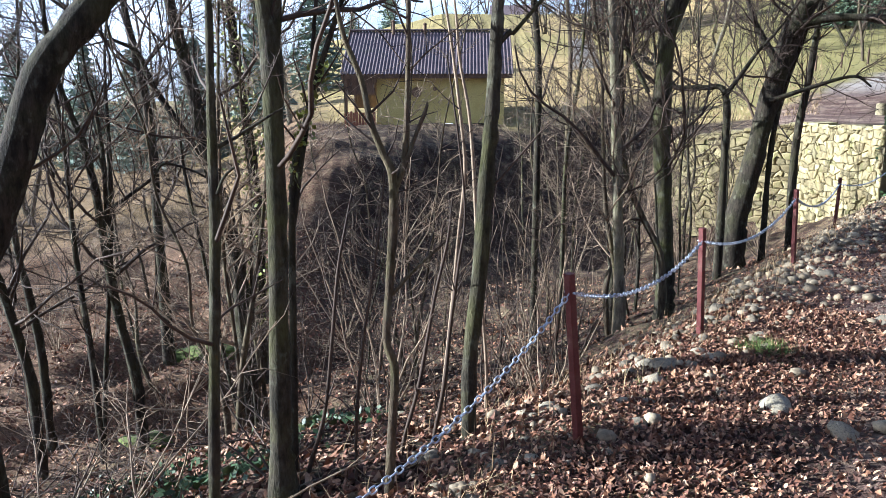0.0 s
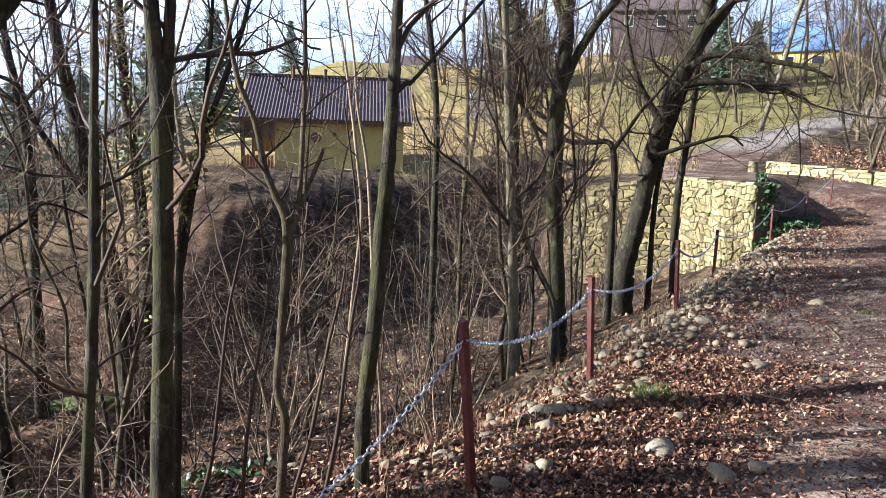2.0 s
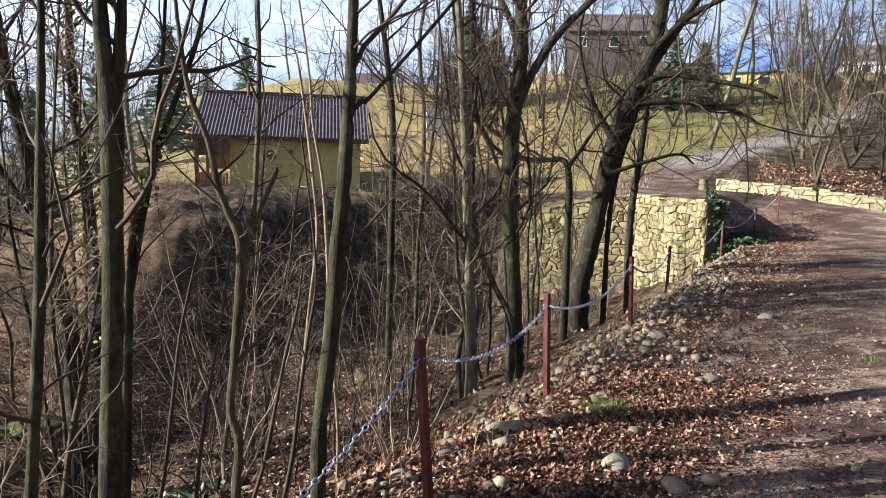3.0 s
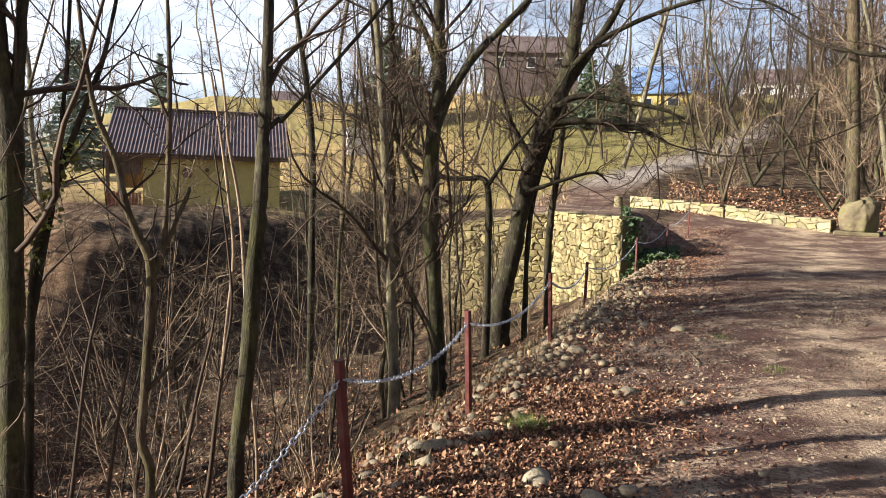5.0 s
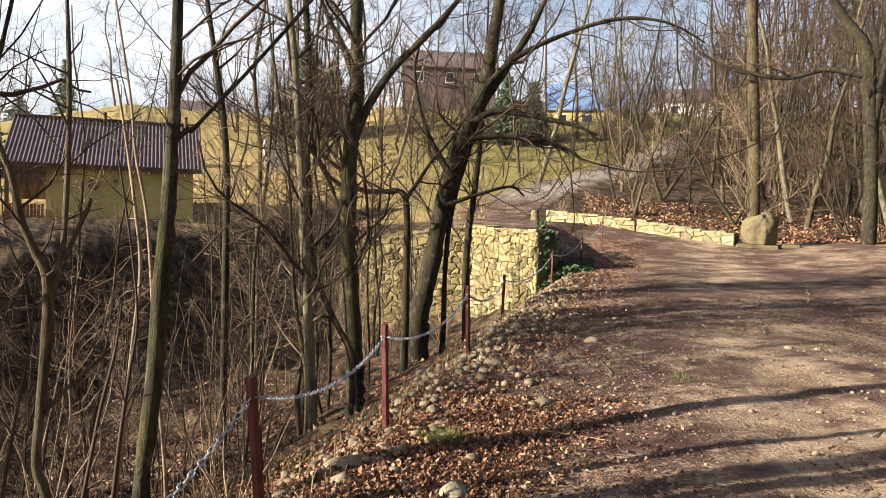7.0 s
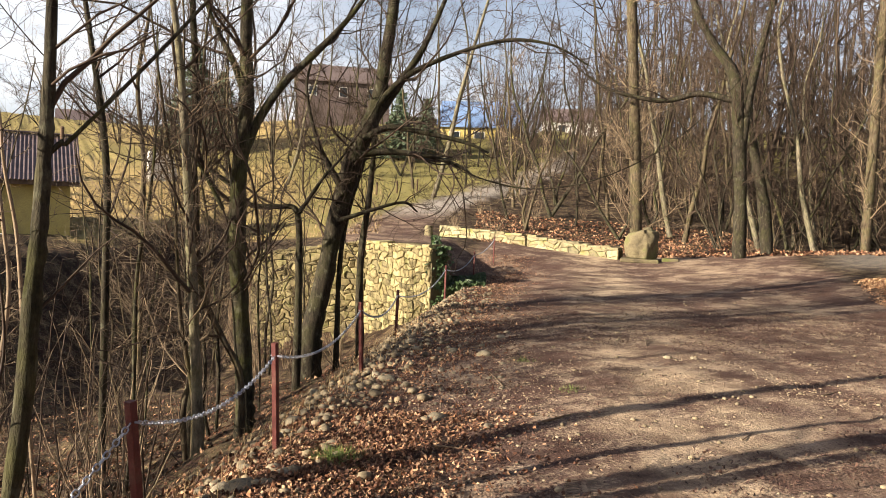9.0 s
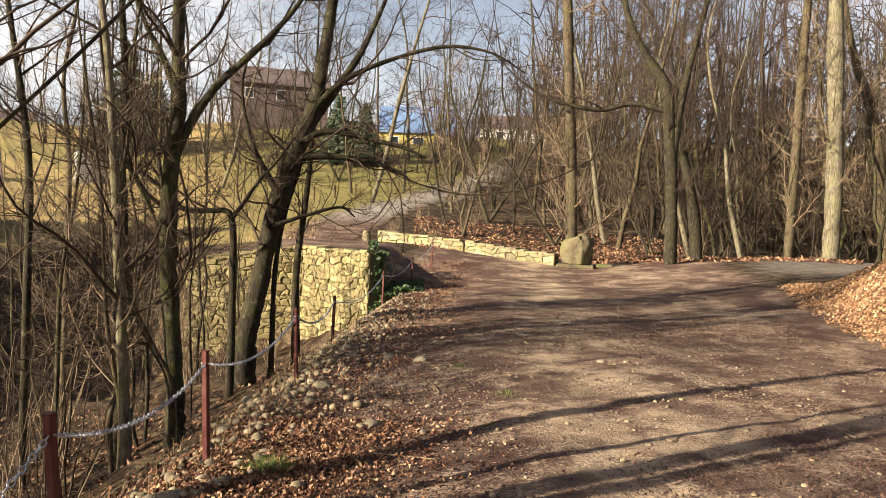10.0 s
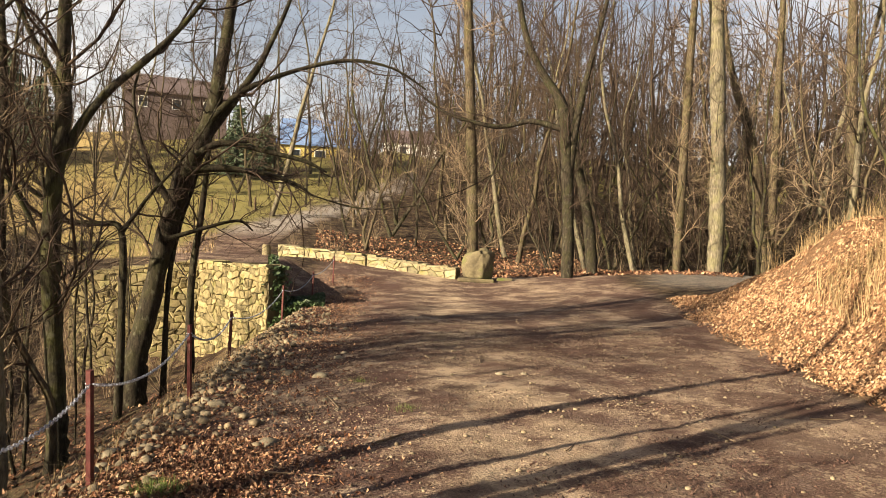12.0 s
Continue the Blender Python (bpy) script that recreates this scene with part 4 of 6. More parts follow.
def twigs(tubes, rng, parent, depth, density, reach, sides=4, start=0.25, wiggle=0.16, lift=0.08, thin=0.0022, fine=(9.0, 0.32, 0.0024), bent=True):
    """Side branches along parent, and theirs in turn; fine: the last twigs per metre, their length and radius."""
    length = np.linalg.norm(np.diff(parent[:, :3], axis=0), axis=1).sum()
    for _ in range(rng.poisson(max(length * density, 0.5))):
        t = start + (1 - start) * rng.random()
        k = min(int(t * (len(parent) - 1)), len(parent) - 2)
        fr = t * (len(parent) - 1) - k
        at = parent[k] * (1 - fr) + parent[k + 1] * fr
        along = parent[k + 1][:3] - parent[k][:3]
        along /= np.linalg.norm(along) + 1e-9
        side = rng.normal(0, 1, 3)
        side -= along * (side @ along)
        side /= np.linalg.norm(side) + 1e-9
        way = along * rng.uniform(0.25, 0.9) + side * rng.uniform(0.6, 1.0)
        ln = reach * rng.uniform(0.35, 1.0) * (1.15 - 0.55 * t)
        row = branch(rng, at[:3], way, ln, max(min(at[3] * 0.5, 0.004 + ln * 0.010), thin), wiggle, lift, 0.35)
        tubes.add(row[:, :3], row[:, 3], sides)
        tubes.spikes(rng, row, rng.poisson(ln * fine[0]), min(fine[1], ln * 0.7), fine[2], lift * 2.5, bent)
        if depth > 1:
            twigs(tubes, rng, row, depth - 1, density * 1.7, reach * 0.5, 3, 0.15, wiggle, lift, thin, fine, bent)


def extend(rng, rows, top):
    """Carries a stem on beyond its last row, up to about the height top."""
    rows = [tuple(r) for r in rows]
    p, w = np.array(rows[-1][:3]), np.array(rows[-1][:3]) - np.array(rows[-2][:3])
    w /= np.linalg.norm(w)
    r = rows[-1][3]
    n = max(3, int((top - p[2]) / 0.9))
    for k in range(n):
        w = w * 0.8 + np.array([0, 0, 0.28]) + rng.normal(0, 0.07, 3)
        w /= np.linalg.norm(w)
        p = p + w * (top - rows[-1][2]) / n if k == 0 else p + w * step
        step = max(top - p[2], 0.5) / max(n - k - 1, 1) if k < n - 1 else 0
        rows.append((*p, max(r * (1 - 0.85 * (k + 1) / n), 0.008)))
    return rows


def make_tree(name, stems, top, seed, label, bark_mat=None, density=1.6, reach=1.6, depth=3, low=0.35, twig_mat=None, group="", sides=10, category="tree", lift=0.08, flare=1.35, fine=(9.0, 0.32, 0.0024), bent=True, thin=0.0022, per=5, wiggle=0.17):
    """A bare tree: stems of (x, y, z, radius) from the base up, the first one the trunk; top: its height."""
    rng = np.random.RandomState(seed)
    x, y, z, r = stems[0][0]
    foot = min(hz(x, y), z)
    tree = thing(name, pose(x, y, foot), label, category, group)
    trunk, twig = Tubes(), Tubes()
    limbs = []
    for k, rows in enumerate(stems):
        rows = [(a - x, b - y, c - foot, d) for a, b, c, d in rows]
        if k == 0 and rows[0][2] > -0.02:
            a, b, c, d = rows[0]
            rows = [(a - (rows[1][0] - a) * 0.2, b, -0.12, d * flare)] + ([(a, b, 0.06, d * 1.08)] if c > 0.35 else []) + rows
        main = rows[-1][3] > 0.0085 and top - foot > rows[-1][2] + 0.6 and k < 3
        if main:
            rows = extend(rng, rows, (top - foot) * (1 if k == 0 else rng.uniform(0.75, 0.95)))
        c = curve(rows, per if k == 0 else min(per, 4))
        wob = rng.normal(0, 0.055, len(c)) * c[:, 3]
        if k:
            limbs.append(Tubes())
        (limbs[-1] if k else trunk).add(c[:, :3] + wob[:, None] * 0.6, c[:, 3] + wob, max(5, sides - 3) if k else sides)
        seen = c[: max(4, int(len(c) * (0.75 if main else 1.0)))]
        twigs(twig, rng, seen, depth, density * (1.0 if main else 1.5), reach * (1 if main else 0.55), 4, low if k == 0 else 0.15, wiggle, lift, thin, fine, bent)
        if main:
            twigs(twig, rng, c[int(len(c) * 0.7):], 2, density * 0.8, reach, 4, 0.1, wiggle, lift, thin, (2.0, fine[1], fine[2]), bent)
    part("trunk", trunk.mesh("trunk", bark_mat or M_BARK), None, tree)
    for limb in limbs:
        part("limb", limb.mesh("limb", bark_mat or M_BARK), None, tree)
    if twig.v:
        tagged(part("crown", twig.mesh("crown", twig_mat or M_TWIG), None, tree), kind="stuff")
    return tree


STEMS = {
    'leaning': [[(-3.38, 5.20, 0.17, 0.175), (-3.17, 5.33, 0.80, 0.167), (-3.00, 5.42, 1.31, 0.166), (-2.82, 5.52, 1.85, 0.165), (-2.54, 5.66, 2.25, 0.152), (-2.29, 5.76, 2.61, 0.139)]],
    'side': [[(-3.70, 4.30, -0.55, 0.20), (-3.66, 4.30, 1.2, 0.185), (-3.70, 4.33, 3.2, 0.165), (-3.66, 4.35, 5.4, 0.14)],
        [(-3.69, 4.33, 3.0, 0.10), (-3.50, 4.5, 3.9, 0.085), (-3.2, 4.7, 5.0, 0.06)]],
    'A': [[(-1.02, 3.09, -0.25, 0.038), (-1.00, 3.09, 0.19, 0.035), (-0.97, 3.10, 0.70, 0.030), (-0.94, 3.11, 1.19, 0.031), (-0.93, 3.11, 1.54, 0.026), (-0.92, 3.12, 1.87, 0.022), (-0.91, 3.12, 2.15, 0.019), (-0.90, 3.12, 2.50, 0.016)],
        [(-0.92, 3.12, 1.51, 0.012), (-0.83, 3.14, 1.56, 0.011), (-0.72, 3.17, 1.63, 0.007), (-0.65, 3.18, 1.67, 0.004)],
        [(-0.91, 3.07, 1.33, 0.010), (-0.88, 3.08, 1.40, 0.008), (-0.82, 3.09, 1.45, 0.006)]],
    'C': [[(-0.89, 3.90, -0.39, 0.107), (-0.89, 3.90, -0.15, 0.079), (-0.88, 3.90, 0.28, 0.071), (-0.86, 3.91, 0.90, 0.068), (-0.85, 3.91, 1.40, 0.070), (-0.85, 3.91, 1.90, 0.071), (-0.86, 3.91, 2.04, 0.059), (-0.88, 3.90, 2.25, 0.051), (-0.89, 3.90, 2.73, 0.043)],
        [(-0.85, 3.91, 1.88, 0.044), (-0.82, 3.92, 2.07, 0.039), (-0.80, 3.92, 2.33, 0.036), (-0.76, 3.93, 2.79, 0.028)]],
    'C2': [[(-0.88, 4.16, -0.61, 0.032), (-0.85, 4.16, 0.35, 0.028), (-0.82, 4.17, 1.22, 0.025), (-0.74, 4.19, 1.56, 0.024), (-0.66, 4.20, 1.83, 0.022), (-0.58, 4.21, 2.06, 0.019), (-0.49, 4.22, 2.32, 0.016), (-0.41, 4.23, 2.71, 0.011)],
        [(-0.83, 4.17, 1.00, 0.026), (-0.76, 4.18, 1.41, 0.022), (-0.71, 4.19, 1.68, 0.019), (-0.68, 4.20, 2.03, 0.016), (-0.65, 4.20, 2.37, 0.013)]],
    'fork': [[(-0.31, 3.79, -0.70, 0.040), (-0.27, 3.79, -0.04, 0.033), (-0.25, 3.79, 0.30, 0.032), (-0.29, 3.79, 0.47, 0.030), (-0.27, 3.79, 0.77, 0.029), (-0.24, 3.79, 1.27, 0.034), (-0.30, 3.79, 1.45, 0.024), (-0.35, 3.78, 1.59, 0.023), (-0.39, 3.78, 1.79, 0.020), (-0.47, 3.77, 2.00, 0.017), (-0.51, 3.77, 2.23, 0.014), (-0.54, 3.76, 2.53, 0.010)],
        [(-0.23, 3.79, 1.27, 0.028), (-0.19, 3.80, 1.38, 0.021), (-0.17, 3.80, 1.68, 0.018), (-0.16, 3.80, 2.00, 0.017), (-0.16, 3.80, 2.26, 0.014), (-0.17, 3.80, 2.61, 0.010)],
        [(-0.21, 3.79, 1.30, 0.017), (-0.13, 3.80, 1.52, 0.014), (-0.08, 3.80, 1.64, 0.013), (-0.07, 3.80, 1.68, 0.007)],
        [(-0.26, 3.79, 0.71, 0.015), (-0.15, 3.80, 0.83, 0.012), (-0.02, 3.80, 0.95, 0.009), (0.02, 3.80, 0.99, 0.004)]],
    'B': [[(0.14, 4.55, -0.67, 0.084), (0.17, 4.55, -0.51, 0.071), (0.17, 4.55, 0.03, 0.068), (0.23, 4.54, 0.65, 0.066), (0.26, 4.54, 1.17, 0.064), (0.29, 4.54, 1.54, 0.061), (0.31, 4.54, 1.96, 0.052), (0.32, 4.54, 2.18, 0.047), (0.33, 4.54, 2.48, 0.044), (0.34, 4.54, 3.01, 0.035)],
        [(0.33, 4.54, 2.00, 0.024), (0.40, 4.53, 2.07, 0.020), (0.46, 4.53, 2.11, 0.015)]],
    'D1': [[(2.35, 9.72, -0.99, 0.100), (2.33, 9.73, -0.76, 0.092), (2.29, 9.73, -0.16, 0.087), (2.21, 9.75, 1.08, 0.085), (2.15, 9.77, 1.99, 0.074), (2.08, 9.78, 2.87, 0.067), (1.99, 9.80, 3.77, 0.053)]],
    'D1b': [[(2.94, 9.87, -0.95, 0.063), (2.89, 9.89, -0.42, 0.058), (2.67, 9.95, 0.03, 0.054), (2.44, 10.01, 0.55, 0.050), (2.34, 10.03, 1.21, 0.042), (2.27, 10.05, 2.00, 0.034), (2.34, 10.03, 2.69, 0.027)]],
    'D2': [[(3.12, 10.35, -0.99, 0.182), (3.08, 10.36, -0.41, 0.155), (3.01, 10.38, 0.49, 0.153), (2.95, 10.39, 1.29, 0.152), (2.96, 10.39, 2.32, 0.136), (3.02, 10.38, 2.95, 0.137), (3.01, 10.38, 3.56, 0.122), (2.99, 10.38, 4.25, 0.107), (2.99, 10.38, 5.16, 0.084)],
        [(3.01, 10.38, 2.40, 0.080), (3.16, 10.34, 2.87, 0.080), (3.48, 10.23, 3.43, 0.073), (3.83, 10.11, 3.83, 0.065), (4.18, 9.97, 4.25, 0.053), (4.51, 9.83, 4.75, 0.037)],
        [(2.99, 10.38, 3.26, 0.065), (2.83, 10.43, 3.71, 0.057), (2.63, 10.48, 4.08, 0.045), (2.39, 10.54, 4.67, 0.029)],
        [(2.72, 10.25, 1.68, 0.035), (2.33, 10.34, 2.36, 0.031), (1.87, 10.43, 2.53, 0.024)]],
    'D3': [[(5.24, 13.53, -0.78, 0.305), (5.29, 13.51, -0.45, 0.261), (5.46, 13.45, 0.43, 0.237), (5.59, 13.39, 1.29, 0.236), (5.76, 13.32, 2.15, 0.247), (5.92, 13.25, 2.79, 0.237), (6.14, 13.15, 3.36, 0.216), (6.29, 13.08, 3.94, 0.184), (6.37, 13.04, 4.66, 0.153), (6.45, 13.00, 5.37, 0.133), (6.52, 12.97, 6.47, 0.102)],
        [(6.19, 13.13, 3.42, 0.140), (6.45, 13.00, 3.84, 0.119), (6.71, 12.88, 4.30, 0.098), (6.96, 12.74, 4.76, 0.082), (7.15, 12.63, 5.26, 0.066), (7.38, 12.50, 5.95, 0.045)],
        [(5.85, 13.07, 2.72, 0.106), (6.31, 12.85, 2.84, 0.085), (7.08, 12.45, 2.80, 0.064), (7.60, 12.14, 2.61, 0.042), (7.86, 11.97, 2.44, 0.021)],
        [(5.93, 13.03, 3.03, 0.096), (6.38, 12.81, 3.30, 0.080), (7.06, 12.46, 3.21, 0.064), (7.67, 12.10, 3.07, 0.048), (8.00, 11.88, 2.90, 0.027)],
        [(6.22, 13.00, 3.72, 0.097), (6.70, 12.76, 4.28, 0.076), (7.47, 12.33, 4.73, 0.060), (8.28, 11.81, 5.01, 0.049), (8.96, 11.31, 4.93, 0.033), (9.46, 10.89, 4.57, 0.022)],
        [(5.64, 13.05, 2.04, 0.095), (5.18, 13.23, 2.90, 0.053), (4.95, 13.32, 3.86, 0.037), (5.02, 13.29, 4.47, 0.027)],
        [(5.56, 13.19, 1.51, 0.064), (6.12, 12.94, 1.74, 0.048), (6.67, 12.67, 1.92, 0.037), (6.91, 12.54, 1.75, 0.021)]],
    'D4': [[(4.79, 12.95, -0.51, 0.093), (4.78, 12.96, 0.58, 0.087), (4.72, 12.98, 1.65, 0.072), (4.40, 13.09, 1.74, 0.061), (3.97, 13.22, 1.75, 0.061), (3.76, 13.28, 1.97, 0.056), (3.12, 13.45, 2.45, 0.046), (2.52, 13.57, 2.77, 0.031), (2.18, 13.63, 2.85, 0.020)],
        [(4.72, 12.98, 1.60, 0.061), (4.97, 12.89, 2.01, 0.046), (5.15, 12.82, 2.32, 0.036), (5.46, 12.69, 2.73, 0.026)]],
    'D5': [[(6.32, 13.62, -0.82, 0.113), (6.28, 13.64, 0.19, 0.101), (6.30, 13.63, 1.08, 0.089), (6.37, 13.60, 1.74, 0.078), (6.43, 13.57, 2.61, 0.067), (6.49, 13.54, 3.69, 0.056), (6.63, 13.47, 4.86, 0.040)]],
    'D6': [[(5.75, 13.43, -0.56, 0.071), (5.75, 13.44, 0.32, 0.065), (5.79, 13.42, 1.08, 0.060), (5.91, 13.37, 1.84, 0.054), (6.07, 13.29, 2.48, 0.043)]],
    'D7': [[(1.60, 12.90, 0.75, 0.077), (1.60, 12.90, 1.88, 0.077), (1.53, 12.91, 2.81, 0.068), (1.40, 12.92, 3.72, 0.058), (1.26, 12.93, 4.61, 0.049), (1.16, 12.94, 5.31, 0.040)]],
    'D8': [[(2.47, 10.72, 0.28, 0.066), (2.47, 10.72, 1.50, 0.073), (2.42, 10.73, 2.31, 0.073), (2.43, 10.73, 3.26, 0.066), (2.37, 10.74, 4.26, 0.058), (2.31, 10.76, 4.95, 0.042)]],
    'D9': [[(2.58, 15.79, -0.06, 0.072), (2.57, 15.79, 1.00, 0.071), (2.58, 15.79, 2.51, 0.059), (2.44, 15.81, 3.99, 0.054), (2.59, 15.79, 5.12, 0.042), (2.68, 15.77, 6.02, 0.031)]],
    'L1': [[(-3.51, 8.29, -1.79, 0.086), (-3.55, 8.27, -1.30, 0.077), (-3.65, 8.23, -0.62, 0.069), (-3.70, 8.20, 0.09, 0.061), (-3.75, 8.18, 0.78, 0.057), (-3.83, 8.14, 1.26, 0.053), (-3.96, 8.08, 1.79, 0.043), (-4.01, 8.06, 2.29, 0.030)],
        [(-3.66, 8.22, 0.28, 0.034), (-3.64, 8.23, 1.02, 0.033), (-3.68, 8.21, 1.61, 0.027), (-3.73, 8.19, 1.96, 0.017)],
        [(-3.62, 8.13, 0.45, 0.027), (-3.42, 8.22, 0.59, 0.027), (-3.16, 8.32, 0.79, 0.023), (-3.04, 8.36, 0.94, 0.020), (-2.74, 8.47, 0.84, 0.017), (-2.43, 8.56, 0.63, 0.010)]],
    'L2': [[(-4.59, 12.16, -1.76, 0.130), (-4.59, 12.16, -1.18, 0.108), (-4.60, 12.16, -0.24, 0.097), (-4.59, 12.16, 0.66, 0.097), (-4.63, 12.15, 1.54, 0.091), (-4.71, 12.12, 2.23, 0.087), (-4.80, 12.08, 2.81, 0.072), (-4.87, 12.05, 3.54, 0.058)]],
    'L3': [[(-2.74, 10.14, -1.42, 0.171), (-2.77, 10.13, -0.85, 0.152), (-2.87, 10.10, -0.06, 0.134), (-3.06, 10.04, 0.78, 0.125), (-3.18, 10.01, 1.58, 0.117), (-3.29, 9.97, 2.21, 0.109), (-3.39, 9.94, 2.82, 0.094), (-3.47, 9.91, 3.42, 0.079)],
        [(-2.97, 10.07, 0.48, 0.070), (-3.30, 9.97, 1.15, 0.062), (-3.65, 9.85, 1.79, 0.054), (-3.80, 9.79, 2.20, 0.043), (-4.14, 9.65, 2.40, 0.027)]],
    'L4': [[(-4.83, 8.75, -1.77, 0.071), (-4.84, 8.75, -1.26, 0.066), (-4.89, 8.72, -0.62, 0.061), (-4.95, 8.69, -0.00, 0.053), (-4.95, 8.69, 0.46, 0.045), (-4.91, 8.71, 1.17, 0.033), (-4.78, 8.79, 1.79, 0.022)]],
    'L5': [[(-4.46, 7.82, -1.46, 0.078), (-4.50, 7.79, -1.00, 0.070), (-4.59, 7.74, -0.42, 0.062), (-4.67, 7.69, 0.08, 0.054), (-4.74, 7.65, 0.67, 0.047)]],
    'L6': [[(-2.92, 11.64, -2.55, 0.142), (-2.88, 11.65, -1.43, 0.129), (-2.85, 11.66, -0.16, 0.117), (-2.92, 11.64, 1.05, 0.107), (-3.03, 11.61, 2.04, 0.098), (-3.09, 11.60, 3.00, 0.080), (-3.10, 11.59, 3.70, 0.063)]],
    'S1': [[(-0.80, 4.22, -0.49, 0.022), (-0.70, 4.24, -0.14, 0.017), (-0.64, 4.25, 0.35, 0.015), (-0.60, 4.26, 0.72, 0.013), (-0.55, 4.27, 0.98, 0.010), (-0.50, 4.27, 1.21, 0.006)]],
    'S2': [[(-0.49, 3.97, -0.43, 0.015), (-0.48, 3.97, -0.05, 0.015), (-0.44, 3.98, 0.34, 0.013), (-0.39, 3.98, 0.66, 0.011), (-0.34, 3.99, 0.97, 0.008), (-0.30, 3.99, 1.33, 0.006)]],
    'S3': [[(-0.24, 4.39, -0.39, 0.018), (-0.15, 4.40, -0.06, 0.018), (-0.09, 4.40, 0.27, 0.015), (-0.04, 4.40, 0.55, 0.014), (0.03, 4.40, 0.86, 0.010), (0.06, 4.40, 1.12, 0.007)]],
    'S4': [[(-0.07, 4.60, -0.54, 0.019), (0.01, 4.60, -0.11, 0.018), (0.05, 4.60, 0.27, 0.016), (0.10, 4.60, 0.67, 0.014), (0.14, 4.60, 0.99, 0.010), (0.10, 4.60, 1.44, 0.009), (0.03, 4.60, 1.93, 0.007)]],
    'S5': [[(-0.04, 6.00, -1.13, 0.022), (0.07, 6.00, -0.08, 0.021), (0.13, 6.00, 0.58, 0.020), (0.18, 6.00, 1.12, 0.020), (0.14, 6.00, 1.56, 0.018), (0.08, 6.00, 2.03, 0.016), (0.01, 6.00, 2.48, 0.011)]],
    'S6': [[(0.38, 6.29, -0.58, 0.020), (0.30, 6.29, 0.37, 0.019), (0.26, 6.29, 1.09, 0.021), (0.22, 6.30, 1.55, 0.019), (0.14, 6.30, 1.99, 0.016), (0.10, 6.30, 2.43, 0.012)]],
    'W_pale': [[(30.12, 15.95, 0.55, 0.378), (30.12, 15.95, 2.93, 0.353), (30.08, 16.02, 5.30, 0.342), (29.99, 16.19, 8.85, 0.334), (29.89, 16.37, 11.93, 0.315), (29.72, 16.68, 15.98, 0.245)]],
    'W_fat': [[(21.86, 22.04, 1.46, 0.252), (21.77, 22.14, 3.97, 0.242), (21.60, 22.29, 6.94, 0.221), (21.45, 22.44, 9.67, 0.201), (21.29, 22.59, 12.85, 0.171)]],
    'W_oak': [[(23.65, 18.56, 0.46, 0.267), (23.61, 18.61, 2.54, 0.244), (23.50, 18.75, 4.95, 0.246), (23.31, 18.97, 7.13, 0.226), (22.78, 19.61, 8.42, 0.159), (22.29, 20.16, 9.94, 0.127), (21.98, 20.49, 12.12, 0.094)],
        [(23.55, 18.68, 4.07, 0.178), (23.67, 18.53, 6.49, 0.169), (23.93, 18.20, 8.89, 0.137), (24.18, 17.86, 10.84, 0.104), (24.38, 17.60, 12.57, 0.071)],
        [(23.41, 18.85, 6.25, 0.135), (22.56, 19.86, 6.54, 0.112), (21.67, 20.82, 6.27, 0.090), (20.38, 22.07, 6.63, 0.067), (19.70, 22.67, 7.13, 0.034)]],
    'W_slim': [[(25.84, 18.99, 0.55, 0.261), (25.69, 19.19, 2.63, 0.237), (25.47, 19.48, 4.25, 0.190), (25.28, 19.72, 5.64, 0.143)]],
    'W_slim2': [[(28.52, 16.76, 0.72, 0.196), (28.53, 16.74, 4.00, 0.196), (28.55, 16.71, 7.49, 0.174), (28.57, 16.67, 10.74, 0.152), (28.61, 16.61, 13.52, 0.117)]],
    'W_twin': [[(32.77, 15.11, 1.36, 0.240), (32.60, 15.48, 4.79, 0.241), (32.39, 15.91, 7.26, 0.216), (32.08, 16.52, 9.25, 0.163), (31.86, 16.94, 11.51, 0.110)],
        [(32.89, 14.86, 1.37, 0.187), (32.87, 14.90, 5.54, 0.188), (32.86, 14.92, 9.20, 0.163), (32.86, 14.93, 12.37, 0.139), (32.86, 14.92, 14.32, 0.113)]],
    'W_pine': [[(35.96, 12.59, 2.80, 0.281), (35.89, 12.78, 5.77, 0.255), (35.81, 13.00, 9.50, 0.230), (35.77, 13.12, 12.73, 0.205), (35.74, 13.20, 15.22, 0.179)]],
}
